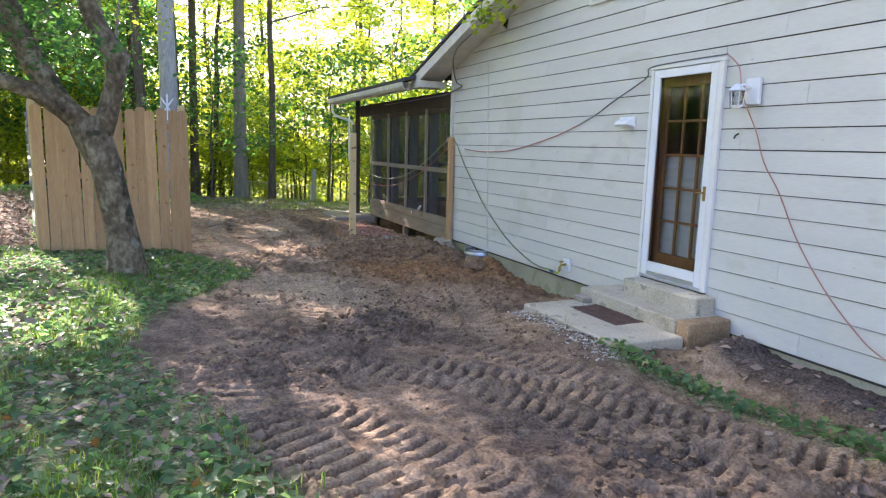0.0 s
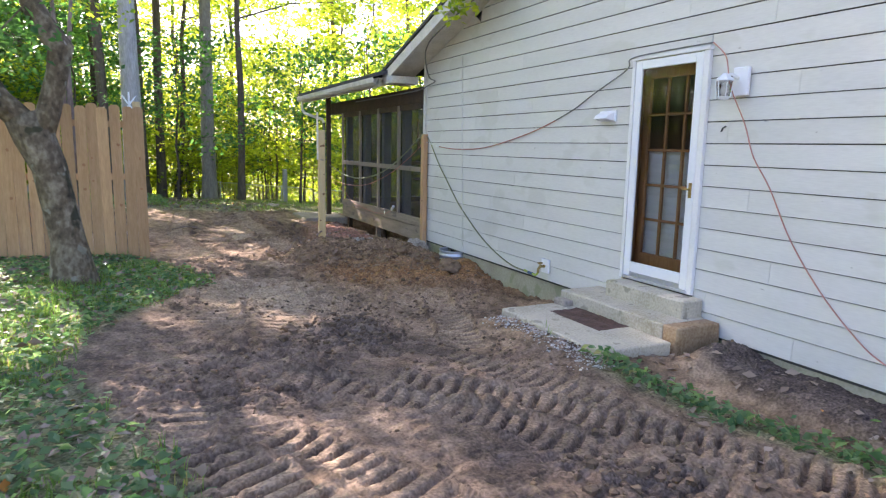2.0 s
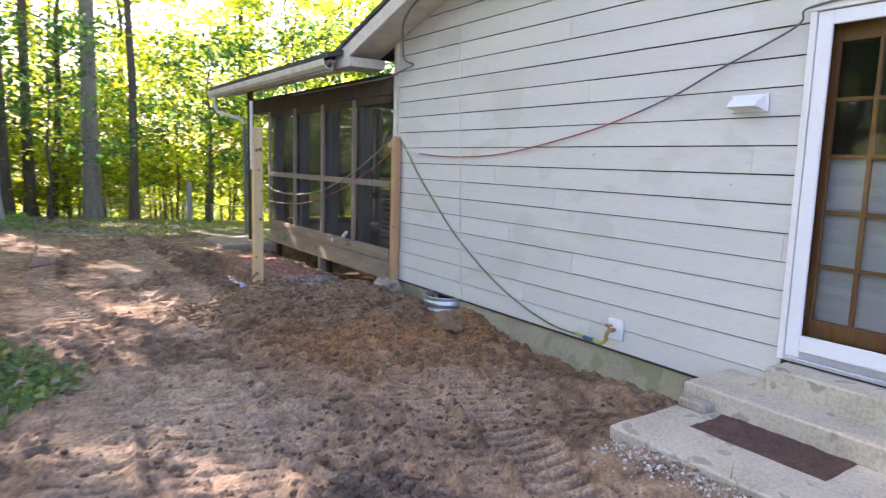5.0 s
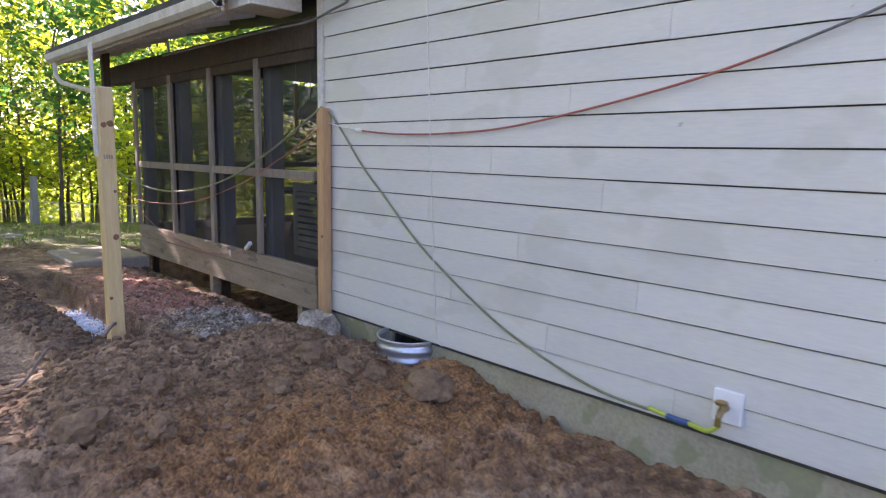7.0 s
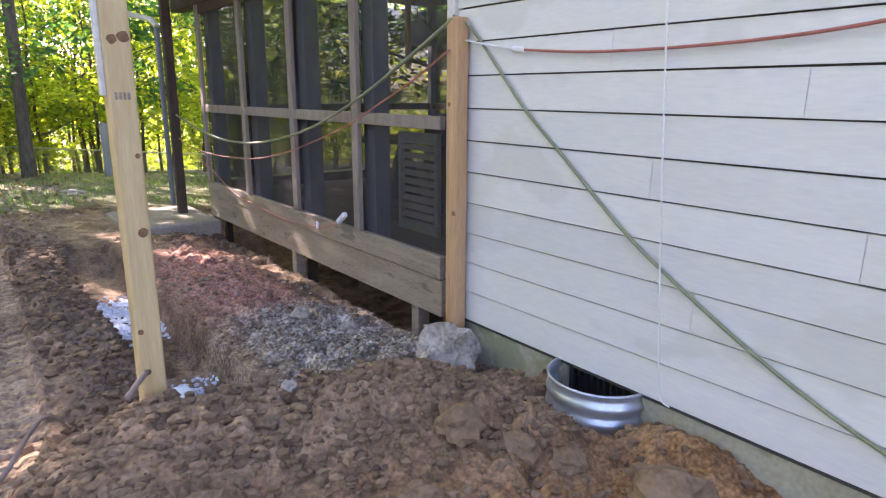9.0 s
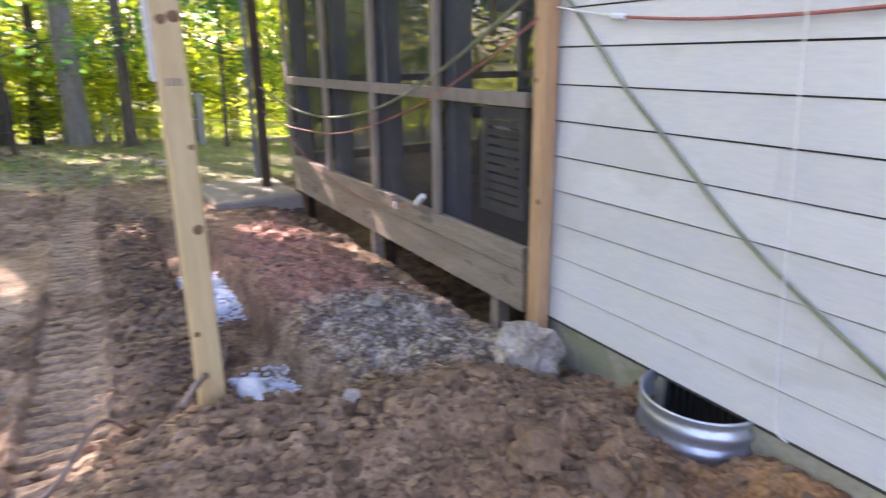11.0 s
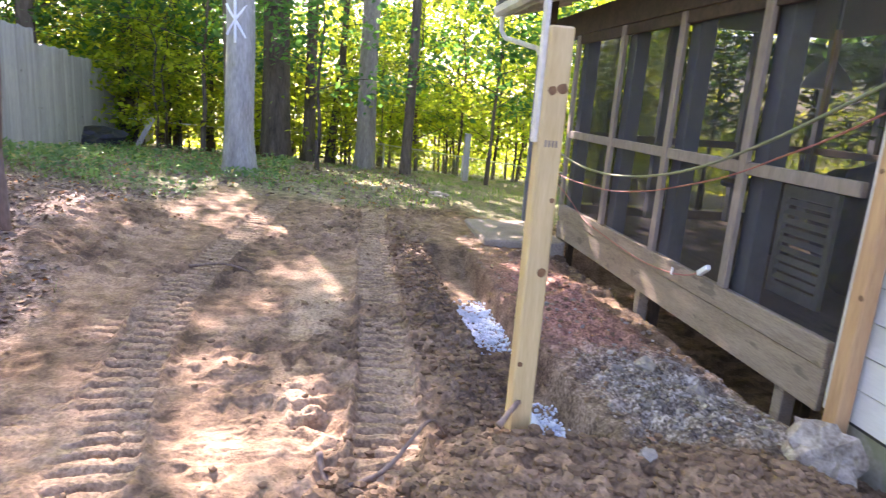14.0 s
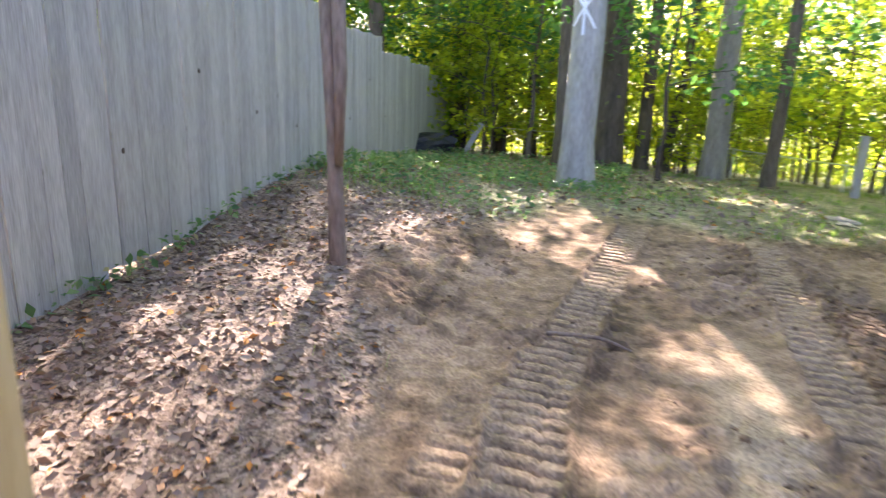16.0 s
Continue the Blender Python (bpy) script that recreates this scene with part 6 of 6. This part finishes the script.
scatter("rubble", "pale rubble and mortar crumbs beside the porch", "rubble", M_STONE, 1600, (3.75, 4.95, 10.4, 13.0), (0.005, 0.028), lambda x, y: 0.15 + zones(x, y)[4] * 0.8, 80000)
scatter("edge_gravel", "white gravel spilled along the edge of the slab", "gravel", M_PALEGRAVEL, 3200, (3.2, 3.75, 4.1, 5.7), (0.004, 0.015), lambda x, y: np.exp(-((x - 3.66) / 0.16) ** 2), 90000)
boulder("drain_pipe_sock", (3.36, 11.0, -0.42), (0.07, 0.16, 0.06), M_GRAVEL, "white cloth-wrapped drain pipe end in the trench", "drain pipe", 5, 0.15)

# roots
for i, pts in enumerate((((2.18, 10.30, 0.02), (2.22, 10.18, -0.02), (2.34, 10.08, 0.0), (2.48, 10.16, 0.01), (2.64, 10.22, 0.06), (2.74, 10.35, 0.03)), ((2.92, 10.1, 0.06), (3.02, 10.2, 0.12), (3.12, 10.42, 0.20), (3.2, 10.7, 0.28)), ((1.0, 13.2, 0), (1.3, 13.1, 0.02), (1.5, 13.15, 0)))):
    q = [(x, y, gz(x, y) + dz + 0.012) for x, y, dz in pts]
    b = Build().tube(smooth_line(q, 5), list(np.linspace(0.016, 0.006, (len(q) - 1) * 5 + 1)), 6, rough=0.2, seed=i)
    tagged(part("tree_root", b, M_RUSTY, smooth=True), "torn brown tree root lying on the earth", "root")


# ---- lawn, weeds and dead leaves ----
def blades(name, label, n, box, keep, h, w, mat, seed, cat="grass", bend=0.5):
    rng = np.random.default_rng(seed)
    x, y = rng.uniform(box[0], box[1], n), rng.uniform(box[2], box[3], n)
    ok = keep(x, y) > rng.random(n)
    x, y = x[ok], y[ok]
    z = full_height(x, y)
    k = len(x)
    hh = h * (0.4 + 0.9 * rng.random(k)) * (0.5 + 1.0 * vnoise(x, y, 1.7, 88))
    a = rng.random(k) * 2 * math.pi
    dx, dy = np.cos(a), np.sin(a)
    ww = w * (0.6 + 0.8 * rng.random(k))
    lean = hh * bend * (0.3 + rng.random(k))
    base = np.stack([x, y, z - 0.005], 1)
    side = np.stack([-dy * ww, dx * ww, np.zeros(k)], 1)
    mid = base + np.stack([dx * lean * 0.35, dy * lean * 0.35, hh * 0.6], 1)
    tip = base + np.stack([dx * lean, dy * lean, hh], 1)
    V = np.stack([base - side, base + side, mid + side * 0.8, mid - side * 0.8, tip], 1).reshape(-1, 3)
    i = np.arange(k) * 5
    F = np.stack([i, i + 1, i + 2, i, i + 2, i + 3, i + 3, i + 2, i + 4], 1).reshape(-1)
    me = bpy.data.meshes.new(name)
    me.vertices.add(5 * k)
    me.vertices.foreach_set("co", V.astype(np.float32).ravel())
    me.loops.add(9 * k)
    me.loops.foreach_set("vertex_index", F.astype(np.int32))
    me.polygons.add(3 * k)
    me.polygons.foreach_set("loop_start", (np.arange(3 * k) * 3).astype(np.int32))
    me.update(calc_edges=True)
    me.materials.append(mat)
    return tagged(new(name, me), label, cat, kind="stuff")


def ground_leaves(name, label, n, box, keep, size, mat, seed, lift, cat, flat=0.25):
    rng = np.random.default_rng(seed)
    x, y = rng.uniform(box[0], box[1], n), rng.uniform(box[2], box[3], n)
    ok = keep(x, y) > rng.random(n)
    x, y = x[ok], y[ok]
    P = np.stack([x, y, full_height(x, y) + lift * (0.15 + rng.random(len(x)))], 1)
    return tagged(new(name, leaf_mesh(name, P, size, mat, rng, flat, 0.5)), label, cat, kind="stuff")


def lawn_of(x, y):
    return zones(x, y)[2]


def tufts(x, y):
    return lawn_of(x, y) * step01(fbm(x, y, 1.2, 77), 0.45, 0.60)


blades("grass", "green lawn grass with weeds beside the dug earth", 80000, (-3.5, 1.3, 1.0, 10.4), tufts, 0.085, 0.0032, M_GRASS, 61)
blades("grass", "grass tufts under the trees at the yard's end", 30000, (-5, 7, 16.0, 25.0), lambda x, y: lawn_of(x, y) * (0.08 + 0.6 * step01(fbm(x, y, 0.9, 78), 0.45, 0.62)), 0.075, 0.005, M_GRASS, 62)
blades("grass", "scattered grass beyond the fence panel", 14000, (-14, -1.5, 8, 24), lawn_of, 0.10, 0.007, M_GRASS, 63)
blades("grass_tuft", "bright grass tufts in the leaf litter and by the slab", 3000, (-0.3, 4.2, 2.0, 13.0), lambda x, y: np.maximum(np.exp(-((x - 0.15) / 0.16) ** 2 - ((y - 12.15) / 0.3) ** 2), np.exp(-((x - 3.66) / 0.05) ** 2 - ((y - 4.95) / 0.08) ** 2)), 0.13, 0.004, M_GRASS, 64)
ground_leaves("weeds", "low broad-leaved weeds and ivy over the lawn", 50000, (-3.5, 1.2, 1.0, 10.4), lambda x, y: lawn_of(x, y) * (0.48 + 0.52 * step01(fbm(x, y, 0.9, 79), 0.40, 0.58)), 0.066, M_WEED, 65, 0.055, "weeds")
ground_leaves("weeds", "strip of green weeds along the flower bed", 5200, (3.3, 4.9, 1.0, 4.35), lambda x, y: np.exp(-((x - (3.72 + 0.30 * (4.1 - y))) / 0.13) ** 2), 0.07, M_WEED, 66, 0.08, "weeds", 0.5)
ground_leaves("weeds", "green weeds and ivy round the marked tree", 9000, (-4.5, 1.2, 16.2, 24.0), lambda x, y: lawn_of(x, y) * (0.08 + 0.8 * step01(fbm(x, y, 0.8, 81), 0.45, 0.6)), 0.085, M_WEED, 67, 0.14, "weeds", 0.5)
ground_leaves("weeds", "weedy green edge along the foot of the fence", 3000, (-3.2, -1.3, 10.6, 17.0), lambda x, y: np.exp(-((x + 1.35 + 0.16 * (y - 10.3)) / 0.12) ** 2), 0.07, M_WEED, 68, 0.12, "weeds", 0.5)
ground_leaves("leaf_litter", "dry brown leaf litter beneath the trees", 7000, (-4.5, 4, 16.0, 25.0), lambda x, y: 0.7 * lawn_of(x, y), 0.08, M_LITTER, 73, 0.03, "leaves")
ground_leaves("leaf_litter", "dry brown leaf litter under the fence", 15000, (-3.2, 0.6, 10.3, 17.2), lambda x, y: zones(x, y)[1], 0.052, M_LITTER, 69, 0.02, "leaves")
ground_leaves("leaf_litter", "fallen brown leaves on the lawn", 13000, (-3.5, 1.2, 1.0, 10.4), lambda x, y: lawn_of(x, y) * (0.3 + 0.5 * step01(-x, 0.0, 1.2)), 0.075, M_LITTER, 70, 0.05, "leaves")
ground_leaves("leaf_litter", "fallen brown leaves in the flower bed and by the slab", 520, (3.6, 4.95, 1.5, 4.4), lambda x, y: 0.25 + 0.75 * np.exp(-((y - 4.15) / 0.18) ** 2), 0.075, M_LITTER, 71, 0.02, "leaves")
ground_leaves("leaf_litter", "scattered leaf scraps on the soil beside the porch", 420, (3.7, 5.0, 10.4, 15.5), lambda x, y: 0.6 + 0 * x, 0.05, M_LITTER, 72, 0.015, "leaves")

# ---- far end of the yard ----
wire = thing("wire_fence", "low galvanised chain-link fence at the edge of the woods", "fence")
A, B = Vector((1.2, 27.4, 0)), Vector((10.5, 21.6, 0))
za, zb = 0.12, -0.35
along = (B - A).normalized()
length = (B - A).length
part("top_rail", Build().tube([(A.x, A.y, za), (B.x, B.y, zb)], 0.016, 6), M_GALV, wire)
b = Build()
s = 0.0
while s < length:
    for sg in (1, -1):
        s0, s1 = s, s + sg * 1.0
        if 0 <= s1 <= length:
            p, q = A + along * s0, A + along * s1
            z0, z1 = za + (zb - za) * s0 / length, za + (zb - za) * s1 / length - 1.0
            b.tube([(p.x, p.y, z0), (q.x, q.y, z1)], 0.003, 3, caps=False)
    s += 0.085
part("mesh", b, M_GALV, wire)
for s in (0.1, 2.6, 5.0, 7.4, length - 0.1):
    p = A + along * s
    part("line_post", Build().tube([(p.x, p.y, -1.6), (p.x, p.y, za + (zb - za) * s / length + 0.04)], 0.022, 7), M_GALV, wire)
cord("boundary_rope", [(-5.0, 27.5, 0.25), (-2.0, 27.2, 0.14), (0.3, 27.0, 0.12), (1.2, 27.35, 0.13)], 0.016, M_WHITECORD, "white rope strung between the trees", "rope")
tagged(part("old_fence_post", Build().box(5.12, 5.26, 22.9, 23.04, -1.2, 0.62, 0.01), M_GREYWOOD), "weathered wooden fence post at the woods' edge", "post")
boulder("plastic_bag", (-3.3, 23.6, gz(-3.3, 23.6) + 0.12), (0.62, 0.35, 0.28), M_BAG, "crumpled black plastic bag lying by the fence", "bag", 6, 0.4)
tagged(part("leaning_board", Build().box(-0.06, 0.06, -0.015, 0.015, 0, 0.85, 0.004, pose(-2.75, 24.6, gz(-2.75, 24.6) - 0.02, 0, 28, 10)), M_GREYWOOD), "short grey board leaning against the fence end", "board")
litter_sheet = boulder("rubbish_pile", (3.9, 18.6, gz(3.9, 18.6) + 0.02), (0.26, 0.13, 0.05), M_STONE, "small pale pile of rubbish on the bank", "rubbish", 8, 0.6)

# ---- things on the porch ----
crate = thing("slatted_shutter_stack", "pale slatted shutter panel standing on the porch", "shutter")
part("frame", Build().box(5.58, 5.62, 11.60, 11.65, 0.115, 0.95, 0.004).box(5.58, 5.62, 12.12, 12.17, 0.115, 0.95, 0.004).box(5.58, 5.62, 11.65, 12.12, 0.86, 0.95, 0.004).box(5.58, 5.62, 11.65, 12.12, 0.115, 0.20, 0.004), M_OLDWHITE, crate)
for i in range(9):
    part("slat", Build().box(-0.03, 0.03, -0.235, 0.235, -0.005, 0.005, 0.002, pose(5.60, 11.885, 0.25 + 0.072 * i, 0, -35, 0)), M_OLDWHITE, crate)
table = thing("porch_table", "dark round porch table with a covered bundle on it", "table")
part("top", Build().tube([(6.6, 13.6, 0.74), (6.6, 13.6, 0.78)], 0.55, 20), M_TIMBER, table)
part("leg", Build().tube([(6.6, 13.6, 0.11), (6.6, 13.6, 0.75)], [0.22, 0.05], 10), M_TIMBER, table)
boulder("covered_grill", (6.3, 12.1, 0.66), (0.42, 0.36, 0.56), M_BAG, "dark covered grill standing on the porch floor", "grill", 4, 0.25)
tagged(part("pot", Build().tube([(5.35, 12.2, 0.112), (5.35, 12.2, 0.20), (5.35, 12.2, 0.27)], [0.08, 0.10, 0.11], 12), M_STONE, smooth=True), "small grey flower pot on the porch floor", "pot")

pendant = thing("porch_pendant_lamp", "cream conical lamp shade hanging inside the porch", "lamp")
part("cord", Build().tube([(6.1, 12.6, 1.92), (6.1, 12.6, 2.47)], 0.006, 6), M_GREYCORD, pendant)
part("shade", Build().tube([(6.1, 12.6, 1.70), (6.1, 12.6, 1.80), (6.1, 12.6, 1.93)], [0.19, 0.15, 0.03], 16), M_CURTAIN, pendant, smooth=True)
chime = thing("wooden_chime", "thin wooden stick hanging from the porch beam", "chime")
part("stick", Build().box(5.20, 5.235, 11.45, 11.485, 1.45, 1.98, 0.004), M_CEDAR, chime)
part("string", Build().tube([(5.217, 11.467, 1.975), (5.217, 11.467, 2.46)], 0.003, 5), M_WHITECORD, chime)
